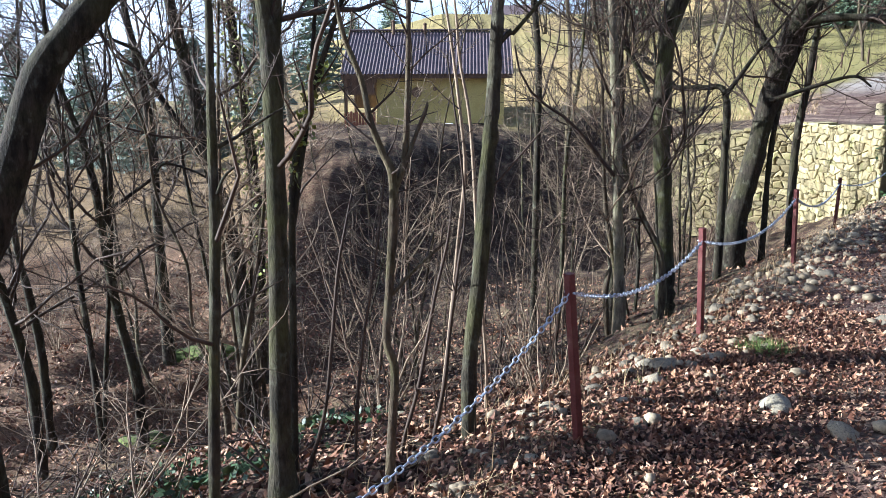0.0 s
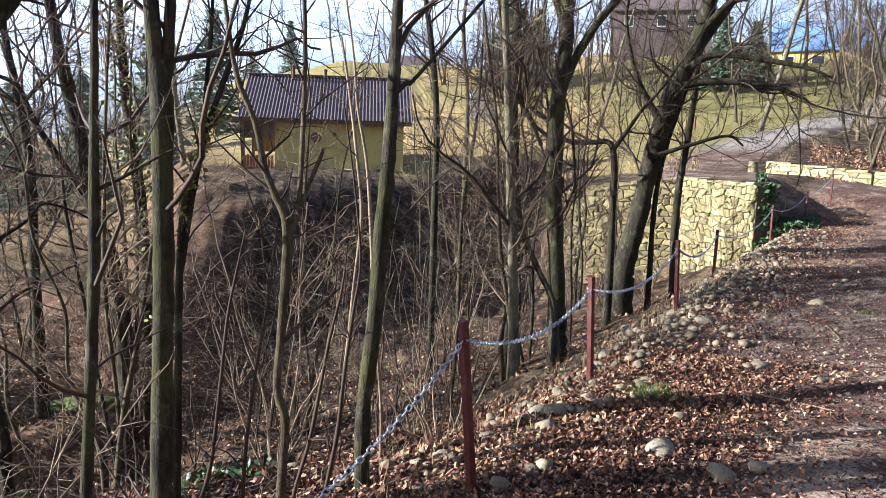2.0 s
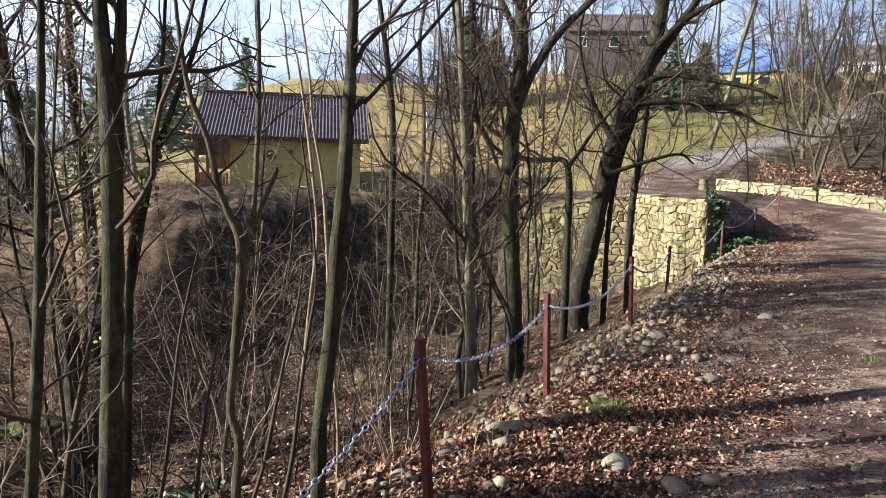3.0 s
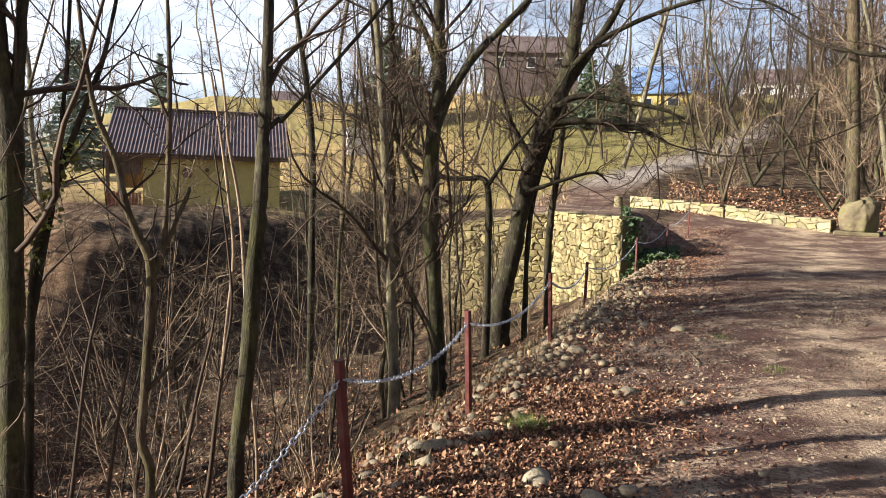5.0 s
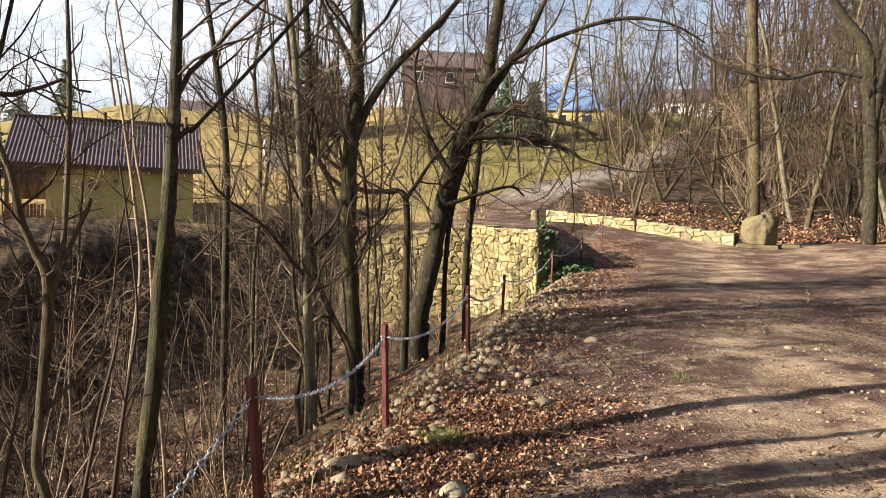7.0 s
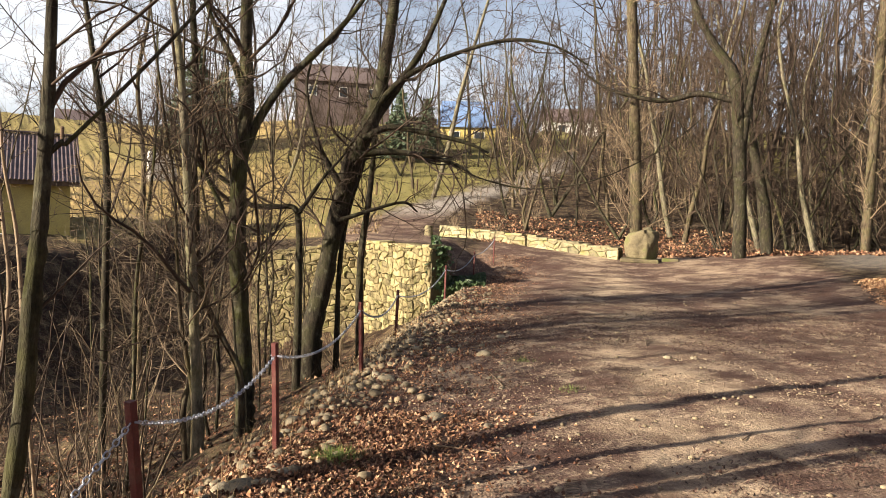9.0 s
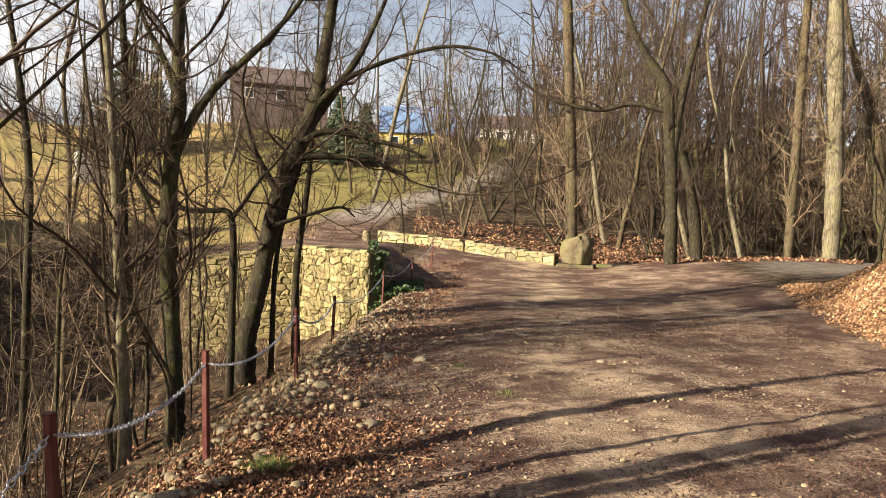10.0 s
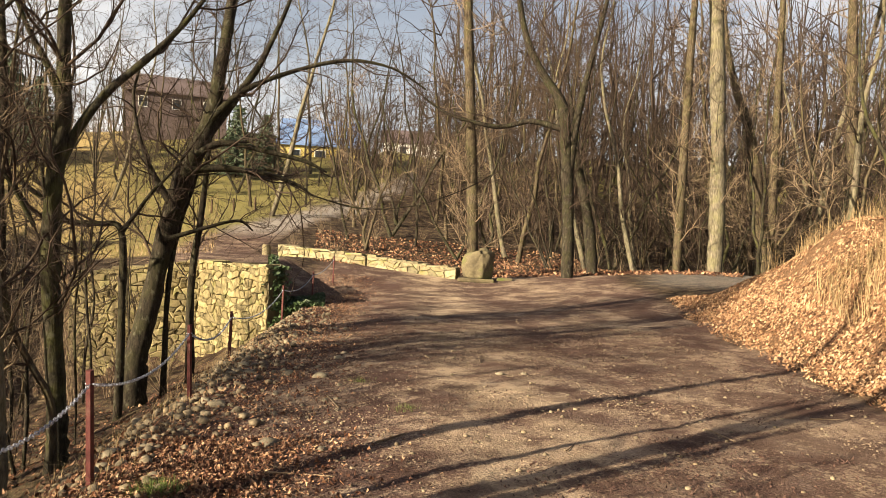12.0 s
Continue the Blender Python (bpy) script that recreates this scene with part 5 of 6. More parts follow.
# name, height, bark, twigs per metre, reach, lowest twig, label
LOOKS = {
    "leaning": (11, M_BARK_DARK, 1.0, 1.6, 0.3, "thick dark leaning tree trunk beside the ravine"),
    "side": (11, M_BARK_DARK, 1.0, 1.6, 0.4, "thick dark upright tree on the ravine edge"),
    "A": (7.5, M_BARK, 1.5, 0.9, 0.3, "slender grey-barked young tree on the ravine edge"),
    "C": (11, M_BARK, 1.3, 1.6, 0.3, "straight grey-green tree that forks high above the bank"),
    "C2": (8, M_BARK_DARK, 1.4, 1.0, 0.3, "thin dark twin-stemmed tree close to a thicker trunk"),
    "fork": (7.5, M_BARK_WARM, 1.6, 0.9, 0.45, "crooked brown young tree forking in two"),
    "B": (11, M_BARK, 1.2, 1.6, 0.35, "dark mossy straight tree with a broken branch stub"),
    "D1": (12, M_BARK_PALE, 1.1, 1.7, 0.35, "slim pale-barked tree on the slope below the fence"),
    "D1b": (8, M_BARK_WARM, 1.2, 1.2, 0.3, "thin bent tree leaning against its neighbours"),
    "D2": (13, M_BARK, 1.7, 2.3, 0.3, "sturdy rough-barked tree with rising limbs"),
    "D3": (13, M_BARK_DARK, 1.45, 2.1, 0.3, "big leaning tree with long arching limbs before the stone wall"),
    "D4": (8, M_BARK_DARK, 1.4, 1.4, 0.35, "dark tree with a limb bent flat sideways"),
    "D5": (10, M_BARK_DARK, 1.2, 1.4, 0.3, "slim dark tree before the stone wall"),
    "D6": (7, M_BARK_DARK, 1.3, 1.1, 0.3, "thin dark sapling before the stone wall"),
    "D7": (11, M_BARK_DARK, 1.2, 1.7, 0.25, "slim dark tree on the far side of the ravine"),
    "D8": (12, M_BARK_DARK, 1.2, 1.7, 0.25, "straight brown tree in the ravine"),
    "D9": (11, M_BARK_WARM, 1.2, 1.6, 0.25, "thin straight tree on the far bank"),
    "L1": (9, M_BARK_DARK, 1.2, 1.7, 0.3, "dark slanting tree on the leafy hillside"),
    "L2": (11, M_BARK_DARK, 1.2, 1.9, 0.3, "slim tree rooted in a mossy mound"),
    "L3": (12, M_BARK_DARK, 1.2, 2.0, 0.3, "thick dark leaning tree in the ravine"),
    "L4": (9, M_BARK_DARK, 1.2, 1.6, 0.3, "thin bent tree on the hillside"),
    "L5": (9, M_BARK_DARK, 1.2, 1.6, 0.3, "slanting dark tree on the hillside"),
    "L6": (12, M_BARK_DARK, 1.4, 1.9, 0.2, "dark tree wound with ivy in the ravine"),
    "S1": (4, M_TWIG, 1.6, 0.8, 0.25, "bare sapling on the ravine slope"),
    "S2": (4, M_TWIG, 1.6, 0.8, 0.25, "bare sapling on the ravine slope"),
    "S3": (4, M_TWIG, 1.6, 0.8, 0.25, "bare sapling on the ravine slope"),
    "S4": (5, M_TWIG, 1.6, 0.9, 0.25, "tall thin sapling beside a thick trunk"),
    "S5": (5.5, M_TWIG_PALE_SUN, 1.6, 0.9, 0.2, "tall pale sapling on the ravine slope"),
    "S6": (5.5, M_TWIG_PALE_SUN, 1.6, 0.9, 0.2, "tall pale sapling on the ravine slope"),
    "W_pale": (22, M_BARK_PALE, 1.0, 2.8, 0.2, "tall pale smooth-barked tree at the road bend"),
    "W_fat": (19, M_BARK_WARM, 1.0, 2.8, 0.2, "stout brown tree behind the boulder"),
    "W_oak": (15, M_BARK_DARK, 1.2, 2.4, 0.25, "crooked tree with long side limbs by the road"),
    "W_slim": (9, M_BARK_DARK, 1.2, 2.0, 0.3, "dark broken tree by the road"),
    "W_slim2": (17, M_BARK_WARM, 1.0, 2.4, 0.25, "tall slim tree by the road"),
    "W_twin": (16, M_BARK_WARM, 1.0, 2.4, 0.25, "twin-stemmed tree behind the leaf bank"),
    "W_pine": (20, M_BARK_WARM, 0.8, 2.2, 0.4, "straight reddish trunk behind the leaf bank"),
}
for _k, (_name, (_top, _bark, _dens, _reach, _low, _label)) in enumerate(LOOKS.items()):
    _near, _sap, _wood = _name in ("A", "C", "C2", "fork", "B", "leaning"), _name[0] == "S", _name[0] == "W"
    make_tree("sapling" if _sap else "tree", [[(a, b, c, r * (0.95 if _wood else 0.75)) for a, b, c, r in rows] for rows in STEMS[_name]], _top, 40 + _k, _label, _bark, _dens * (1.3 if _near or _sap else (2.6 if _wood else 1.5)), _reach * (1.0 if _near or _sap or _wood else 1.5),
              1 if _sap else 2, _low, M_TWIG_PALE_SUN if _wood and _bark in (M_BARK_PALE, M_BARK_WARM) else M_TWIG,
              "saplings on the slope" if _sap else "", 12 if _near else (6 if _sap else 9), "sapling" if _sap else "tree",
              fine=(7.0, 0.25, 0.0016) if _near or _sap else ((4.0, 1.1, 0.008) if _wood else (7.0, 0.85, 0.0036)), bent=not _wood, thin=0.007 if _wood else 0.003, wiggle=0.18 if _wood else 0.19)


def wood_stock():
    """A few bare forest trees of different habit, to be copied."""
    stock = []
    for k in range(6):
        rng = np.random.RandomState(300 + k)
        stems, n = [], (1, 1, 2, 3, 1, 4)[k]
        tall = (17, 14, 13, 10, 20, 8)[k]
        for j in range(n):
            r0 = (0.13, 0.10, 0.11, 0.08, 0.17, 0.05)[k] * rng.uniform(0.8, 1.1)
            lean = rng.normal(0, 0.07 if n == 1 else 0.17, 2)
            rows = []
            for t in np.linspace(0, 1, 7):
                w = rng.normal(0, 0.10, 2) * (t > 0)
                rows.append((lean[0] * tall * t + w[0] + 0.12 * j, lean[1] * tall * t + w[1] + 0.07 * j, tall * t * 0.55 - 0.25, r0 * (1 - 0.5 * t)))
            stems.append(rows)
        stock.append((stems, tall))
    return stock


def place_wood():
    rng = np.random.RandomState(77)
    kinds = []
    for k, (stems, tall) in enumerate(wood_stock()):
        t = make_tree("tree", [[(a + 34 + 3 * k, b + 38 + 2 * k, c + hz(34 + 3 * k, 38 + 2 * k), r) for a, b, c, r in rows] for rows in stems], tall + hz(34 + 3 * k, 38 + 2 * k), 500 + k,
                      "bare winter tree in the wood beyond the road", (M_BARK_WARM, M_BARK_DARK, M_BARK, M_BARK_WARM, M_BARK_PALE, M_BARK_DARK)[k],
                      (1.5, 1.6, 1.5, 1.6, 1.3, 1.8)[k], (3.4, 3.2, 3.0, 2.6, 3.4, 2.2)[k], 2, 0.15, M_TWIG_PALE_SUN if k == 3 else M_TWIG, "bare trees of the wood", 5, "tree",
                      fine=(2.6, 1.2, 0.009), bent=False, thin=0.012, lift=0.03, per=2, wiggle=0.17)
        kinds.append(t)
    spots = []
    # wood beyond the road bend, wooded slope behind the low wall, trees round the meadow, left hillside
    # the last group is out of view on the left, added for dappled shade
    for az0, az1, d0, d1, n, gap in ((35, 47, 36, 58, 20, 2.8), (45, 80, 35, 56, 78, 1.9), (62, 84, 22, 36, 12, 2.6), (27, 36, 42, 75, 14, 3.5), (-8, 12, 75, 110, 14, 5), (12, 27, 56, 84, 26, 3.0), (-38, -9, 20, 50, 9, 2.8), (-105, -62, 12, 28, 6, 3.2)):
        made = tries = 0
        while made < n and tries < 2000:
            tries += 1
            az, d = radians(rng.uniform(az0, az1)), math.sqrt(rng.uniform(d0 * d0, d1 * d1))
            x, y = d * math.sin(az), d * math.cos(az)
            if any((x - a) ** 2 + (y - b) ** 2 < gap * gap for a, b in spots) or float(far_road(x, y)) > 0.05:
                continue
            if az0 == 62 and bank(x, y) < 5.0:
                continue
            spots.append((x, y))
            made += 1
            sc = rng.uniform(0.75, 1.2)
            copy_thing(kinds[rng.choice(6, p=[0.2, 0.22, 0.18, 0.16, 0.08, 0.16])], Matrix.Translation((x, y, hz(x, y))) @ Matrix.Rotation(rng.uniform(0, 6.28), 4, "Z") @ Matrix.Diagonal((sc, sc, sc * rng.uniform(0.9, 1.1), 1)))


place_wood()


def make_shrub(seed, tall, stems, spread, x, y, label, mat_=None, density=2.0):
    rng = np.random.RandomState(seed)
    ob = thing("shrub", pose(x, y, hz(x, y)), label, "shrub", "bare shrubs of the ravine")
    t = Tubes()
    for _ in range(stems):
        a, lean = rng.uniform(0, 6.28), rng.uniform(0.05, spread)
        row = branch(rng, (0.12 * math.cos(a) * rng.random(), 0.12 * math.sin(a) * rng.random(), -0.08), (lean * math.cos(a), lean * math.sin(a), 1), tall * rng.uniform(0.55, 1.0), rng.uniform(0.005, 0.014), 0.13, 0.03, 0.25)
        t.add(row[:, :3], row[:, 3], 5)
        twigs(t, rng, row, 1, density, tall * 0.24, 3, 0.2, 0.2, 0.04, 0.002, (7.0, 0.3, 0.002))
    tagged(part("bush", t.mesh("bush", mat_ or M_TWIG_PALE_SUN), None, ob), kind="stuff")
    return ob


def place_shrubs():
    rng = np.random.RandomState(21)
    first = [make_shrub(900 + k, *p, "bare many-stemmed shrub with pale thin twigs", m) for k, (p, m) in enumerate((
        ((3.2, 11, 0.30, -0.55, 6.6), M_TWIG_PALE_SUN), ((2.4, 8, 0.5, 1.3, 7.4), M_TWIG), ((3.8, 9, 0.22, 0.6, 8.8), M_TWIG), ((1.5, 12, 0.9, 0.9, 6.2), M_TWIG_PALE_SUN), ((2.8, 6, 0.45, -1.7, 8.5), M_TWIG)))]
    n = 0
    while n < 27:
        s, u = rng.uniform(1.6, 15.0), rng.uniform(-5, 17)
        x, y = FX + DX * u - DY * s, FY + DY * u + DX * s
        az = math.degrees(math.atan2(x, y))
        if (az < -9 and n % 2) or math.hypot(x, y) < 5.2 or not -32 < az < 24 or (s < 2.6 and u < 3):
            continue
        n += 1
        sc = rng.uniform(0.6, 1.15)
        copy_thing(first[rng.randint(5)], Matrix.Translation((x, y, hz(x, y))) @ Matrix.Rotation(rng.uniform(0, 6.28), 4, "Z") @ Matrix.Diagonal((sc, sc, sc, 1)))
    # brush along the top of the far bank and over the hillside
    for k in range(56):
        s, u = rng.uniform(13.5, 21), rng.uniform(-14, 9)
        x, y = FX + DX * u - DY * s, FY + DY * u + DX * s
        if not -17 < math.degrees(math.atan2(x, y)) < -7:
            continue
        sc = rng.uniform(0.7, 1.25)
        copy_thing(first[(0, 2, 3, 0)[rng.randint(4)]], Matrix.Translation((x, y, hz(x, y))) @ Matrix.Rotation(rng.uniform(0, 6.28), 4, "Z") @ Matrix.Diagonal((sc, sc, sc, 1)))
    # low brush on the valley side and along the lip of the far bank
    for k in range(34):
        if k < 16:
            az, d = radians(rng.uniform(-36, -12)), rng.uniform(13, 30)
            x, y = d * math.sin(az), d * math.cos(az)
        else:
            s, u = rng.uniform(12.8, 16.8), rng.uniform(2, 17)
            x, y = FX + DX * u - DY * s, FY + DY * u + DX * s
        sc = rng.uniform(0.5, 0.85) if k < 16 else rng.uniform(0.28, 0.5)
        copy_thing(first[3 if k % 2 else (0 if k < 16 else 1)], Matrix.Translation((x, y, hz(x, y))) @ Matrix.Rotation(rng.uniform(0, 6.28), 4, "Z") @ Matrix.Diagonal((sc, sc, sc, 1)))
    # thin bushes on the crest of the leaf bank
    for al, b in ((3.5, 4.6), (5.2, 5.2), (6.5, 4.4), (7.6, 5.0), (4.4, 5.8), (2.0, 5.4), (8.2, 4.2)):
        x, y, sc = 10.6 + 0.704 * b + 0.71 * al, 3.15 - 0.71 * b + 0.704 * al, rng.uniform(0.45, 0.75)
        copy_thing(first[(0, 3)[rng.randint(2)]], Matrix.Translation((x, y, hz(x, y))) @ Matrix.Rotation(rng.uniform(0, 6.28), 4, "Z") @ Matrix.Diagonal((sc, sc, sc, 1)))
    for k in range(26):
        az, d = radians(rng.uniform(29, 74)), rng.uniform(33.5, 44)
        x, y = d * math.sin(az), d * math.cos(az)
        if float(far_road(x, y)) > 0.05:
            continue
        sc = rng.uniform(0.6, 1.2)
        copy_thing(first[(0, 3, 3, 4)[rng.randint(4)]], Matrix.Translation((x, y, hz(x, y))) @ Matrix.Rotation(rng.uniform(0, 6.28), 4, "Z") @ Matrix.Diagonal((sc, sc, sc, 1)))


place_shrubs()


def place_thicket():
    """Young many-branched trees that fill the ravine."""
    rng = np.random.RandomState(62)
    kinds = []
    for k in range(5):
        g = np.random.RandomState(640 + k)
        x, y = ((-2.6, 9.5), (1.6, 10.5), (-0.6, 11.5), (3.2, 12.5), (-4.4, 11.0))[k]
        z = hz(x, y)
        stems = []
        for j in range((2, 1, 3, 2, 1)[k]):
            lean, tall = g.normal(0, 0.10, 2), g.uniform(4.0, 6.5)
            stems.append([(x + 0.1 * j + lean[0] * tall * t + g.normal(0, 0.06) * (t > 0), y + 0.08 * j + lean[1] * tall * t + g.normal(0, 0.06) * (t > 0), z - 0.15 + tall * t, g.uniform(0.024, 0.04) * (1 - 0.7 * t)) for t in np.linspace(0, 1, 7)])
        kinds.append(make_tree("young_tree", stems, z + 7, 660 + k, "thin young bare tree in the ravine thicket", (M_BARK_DARK, M_BARK, M_BARK_WARM, M_BARK_DARK, M_BARK_WARM)[k], 3.0, 1.5, 2, 0.12,
                               M_TWIG if k in (0, 1, 3) else M_TWIG_PALE_SUN, "young trees of the thicket", 6, "tree", 0.06, 1.2, (9.0, 0.45, 0.0030), True, 0.0035))
    spots, n, tries = [], 0, 0
    while n < 24 and tries < 4000:
        tries += 1
        s, u = rng.uniform(2.2, 15.5), rng.uniform(-6, 18)
        x, y = FX + DX * u - DY * s, FY + DY * u + DX * s
        az, d = math.degrees(math.atan2(x, y)), math.hypot(x, y)
        if d < 6.0 or not -34 < az < 22 or (-8 < az < 6 and d > 13) or (az < -8 and rng.random() < 0.6) or any((x - a) ** 2 + (y - b) ** 2 < 1.0 for a, b in spots):
            continue
        spots.append((x, y))
        n += 1
        sc = rng.uniform(0.7, 1.15) * (0.5 if -9 < az < 6 else 1.0)
        copy_thing(kinds[rng.randint(5)], Matrix.Translation((x, y, hz(x, y))) @ Matrix.Rotation(rng.uniform(0, 6.28), 4, "Z") @ Matrix.Diagonal((sc, sc, sc, 1)))


place_thicket()


def wood_blocks(seed, limbs=9, fine=5):
    """Vertices and faces of a few crooked bare trees, one unit tall, for woods too far off to tell apart."""
    rng = np.random.RandomState(seed)
    blocks = []
    for _ in range(9):
        t = Tubes()
        trunk = branch(rng, (0, 0, 0), (*rng.normal(0, 0.10, 2), 1), 1.0, 0.0065 * rng.uniform(0.8, 1.4), 0.07, 0.05, 0.2)
        extra = [trunk]
        if rng.random() < 0.4:
            extra.append(branch(rng, trunk[1][:3], (*rng.normal(0, 0.35, 2), 1), 0.8, 0.005, 0.08, 0.05, 0.2))
        for stem in extra:
            t.add(stem[:, :3], stem[:, 3], 4)
            for _ in range(limbs):
                k = rng.randint(1, len(stem) - 1)
                a, ln = rng.uniform(0, 6.28), rng.uniform(0.14, 0.34)
                row = branch(rng, stem[k][:3], (math.cos(a), math.sin(a), rng.uniform(0.1, 1.4)), ln, 0.0030, 0.20, 0.06, 0.3)
                t.add(row[:, :3], row[:, 3], 3)
                t.spikes(rng, row, fine, ln * 0.55, 0.0009, 0.12, False)
        blocks.append((np.concatenate(t.v), [f for f in t.f]))
    return blocks


WOOD_BLOCKS = wood_blocks(17)


def far_wood(name, az0, az1, d0, d1, count, tall, seed, label, material=None):
    """The depth of a wood too far off to tell its trees apart."""
    rng = np.random.RandomState(seed)
    az, d = np.radians(rng.uniform(az0, az1, count)), np.sqrt(rng.uniform(d0 * d0, d1 * d1, count))
    xs, ys = d * np.sin(az), d * np.cos(az)
    free = far_road(xs, ys) < 0.05
    V, F, n = [], [], 0
    for x, y, z in zip(xs[free], ys[free], height(xs[free], ys[free])):
        v, faces = WOOD_BLOCKS[rng.randint(len(WOOD_BLOCKS))]
        g, h = rng.uniform(0, 6.28), tall * rng.uniform(0.55, 1.1)
        c, k = math.cos(g) * h, math.sin(g) * h
        V.append(v @ np.array([[c, k, 0], [-k, c, 0], [0, 0, h]]) + np.array([x, y, z - 0.3]))
        for block in faces:
            F += (block + n).tolist()
        n += len(v)
    tagged(new(name, raw_mesh(name, np.concatenate(V).tolist(), F, material or M_TWIG, True)), label, "wood", kind="stuff")


far_wood("far_wood", 43, 86, 48, 100, 520, 19, 5, "dense brown bare wood behind the road bend")
far_wood("far_wood", 34, 45, 60, 84, 170, 10, 6, "bare brown trees on the slope above the low wall")
far_wood("far_wood", -42, -9, 62, 110, 220, 8, 7, "hazy bare trees in the valley")
# out of view behind the camera, added to block light from the open sky
far_wood("far_wood", 100, 235, 9, 40, 200, 13, 9, "unseen bare wood added behind to screen off sky light")
# distance haze is put into the blue-grey colour of these trees
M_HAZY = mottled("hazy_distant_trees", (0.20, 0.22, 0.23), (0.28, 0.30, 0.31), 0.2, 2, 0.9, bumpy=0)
far_wood("far_wood", -16, 9, 150, 210, 120, 9, 11, "wood along the skyline in a haze-grey colour", M_HAZY)
far_wood("far_wood", 5, 30, 100, 150, 130, 8, 8, "bare trees along the skyline")


# ---- hanging the fence ----
hang_chains([make_post(x, y, h, lean) for (x, y, h), lean in zip(POSTS, POST_LEAN)])


M_CHIP = mottled("gravel_chip", (0.13, 0.10, 0.075), (0.26, 0.21, 0.155), 9, 70, 0.9, bumpy=0, piece="island")


# ---- stones of the verge ----
def place_cobbles():
    rng = np.random.RandomState(8)
    shapes = [bm_mesh("cobble", lump(20 + k, (1.0, rng.uniform(0.65, 0.95), rng.uniform(0.42, 0.65)), 2, 0.42, 1.3), M_STONE, True) for k in range(9)]

    def put(x, y, r, spin=None, sink=0.45):
        ob = new("cobble", shapes[rng.randint(9)])
        ob.matrix_world = Matrix.Translation((x, y, hz(x, y) + r * (0.5 - sink))) @ Euler((rng.normal(0, 0.2), rng.normal(0, 0.2), rng.uniform(0, 6.28) if spin is None else spin)).to_matrix().to_4x4() @ Matrix.Diagonal((r, r, r, 1))
        tagged(ob, "rounded grey-brown river stone in the leafy verge", "stone", "river stones along the verge")

    for x, y, r in ((2.2, 3.87, 0.2), (7.66, 6.95, 0.12), (7.98, 6.8, 0.10), (2.55, 6.79, 0.17), (1.5, 5.3, 0.17), (1.05, 4.95, 0.14), (0.45, 4.35, 0.11), (1.75, 5.1, 0.14), (2.75, 7.3, 0.10), (2.95, 7.5, 0.11), (2.62, 7.42, 0.08), (0.05, 4.75, 0.13), (-0.35, 6.0, 0.18), (3.9, 9.7, 0.2), (4.2, 10.1, 0.17), (1.3, 4.5, 0.09), (1.42, 4.4, 0.08), (0.55, 4.75, 0.12), (0.2, 5.1, 0.1)):
        put(x, y, r * 0.5, None, 0.4)
    n = 0
    while n < 280:
        u = rng.uniform(-1.6, 17)
        s = rng.normal(0.1, 0.42) if rng.random() < 0.75 else rng.uniform(-1.5, 0.8)
        if s < -1.7 or s > 1.2 or (u < 0.3 and rng.random() < 0.6):
            continue
        put(FX + DX * u - DY * s, FY + DY * u + DX * s, float(np.clip(rng.lognormal(-3.05, 0.4), 0.025, 0.12)))
        n += 1
    # pebbles, too small to pick apart
    ico = bmesh.new()
    bmesh.ops.create_icosphere(ico, subdivisions=1, radius=1)
    iv = np.array([v.co for v in ico.verts])
    jf = [[v.index for v in f.verts] for f in ico.faces]
    ico.free()
    V, F = [], []
    uu = np.concatenate([rng.beta(1.7, 1.6, 1150) * 18 - 1.5, rng.uniform(-4, 14, 1600)])
    ss = np.concatenate([rng.normal(0.3, 0.45, 1150), rng.uniform(-7.5, -0.6, 1600)])
    xx, yy = FX + DX * uu - DY * ss, FY + DY * uu + DX * ss
    zz = height(xx, yy)
    for k in range(2750):
        x, y, z = xx[k], yy[k], zz[k]
        r = float(np.clip(rng.lognormal(-3.4, 0.5), 0.01, 0.07)) * (1.0 if k < 1150 else 0.42)
        a = rng.uniform(0, 6.28)
        p = iv * (1 + rng.normal(0, 0.10, (12, 1))) * r * np.array([1, rng.uniform(0.6, 1), rng.uniform(0.45, 0.8)])
        c, sn = math.cos(a), math.sin(a)
        p = np.stack([p[:, 0] * c - p[:, 1] * sn + x, p[:, 0] * sn + p[:, 1] * c + y, p[:, 2] + z + r * (0.45 if k < 1150 else 0.2)], -1)
        F += [[q + 12 * k for q in face] for face in jf]
        V.append(p)
    tagged(new("pebbles", raw_mesh("pebbles", np.concatenate(V).tolist(), F, M_PEBBLE, True)), "scattered small grey pebbles on verge and track", "pebbles", kind="stuff")


    # gravel trodden into the track, in patches
    chip = np.array([(-1, -0.7, 0), (0.9, -0.8, 0), (1, 0.7, 0), (-0.8, 0.9, 0), (-0.4, -0.3, 0.8), (0.5, 0.2, 0.7)])
    faces = [[0, 1, 4], [1, 5, 4], [1, 2, 5], [2, 3, 5], [3, 4, 5], [3, 0, 4]]
    uu, ss = rng.uniform(-4, 13, 30000), rng.uniform(-8.2, -0.5, 30000)
    xx, yy = FX + DX * uu - DY * ss, FY + DY * uu + DX * ss
    keep = (wave(xx, yy, 0.7, 61) + 0.6 * wave(xx, yy, 2.4, 62) > 0.25) & (bank(xx, yy) < 0.1)
    xx, yy = xx[keep][:8000], yy[keep][:8000]
    n = len(xx)
    zz, a, r = height(xx, yy), rng.uniform(0, 6.28, n), np.clip(rng.lognormal(-4.75, 0.35, n), 0.005, 0.02)
    c, sn = np.cos(a)[:, None], np.sin(a)[:, None]
    px, py, pz = chip[None, :, 0] * r[:, None], chip[None, :, 1] * r[:, None] * 0.8, chip[None, :, 2] * r[:, None]
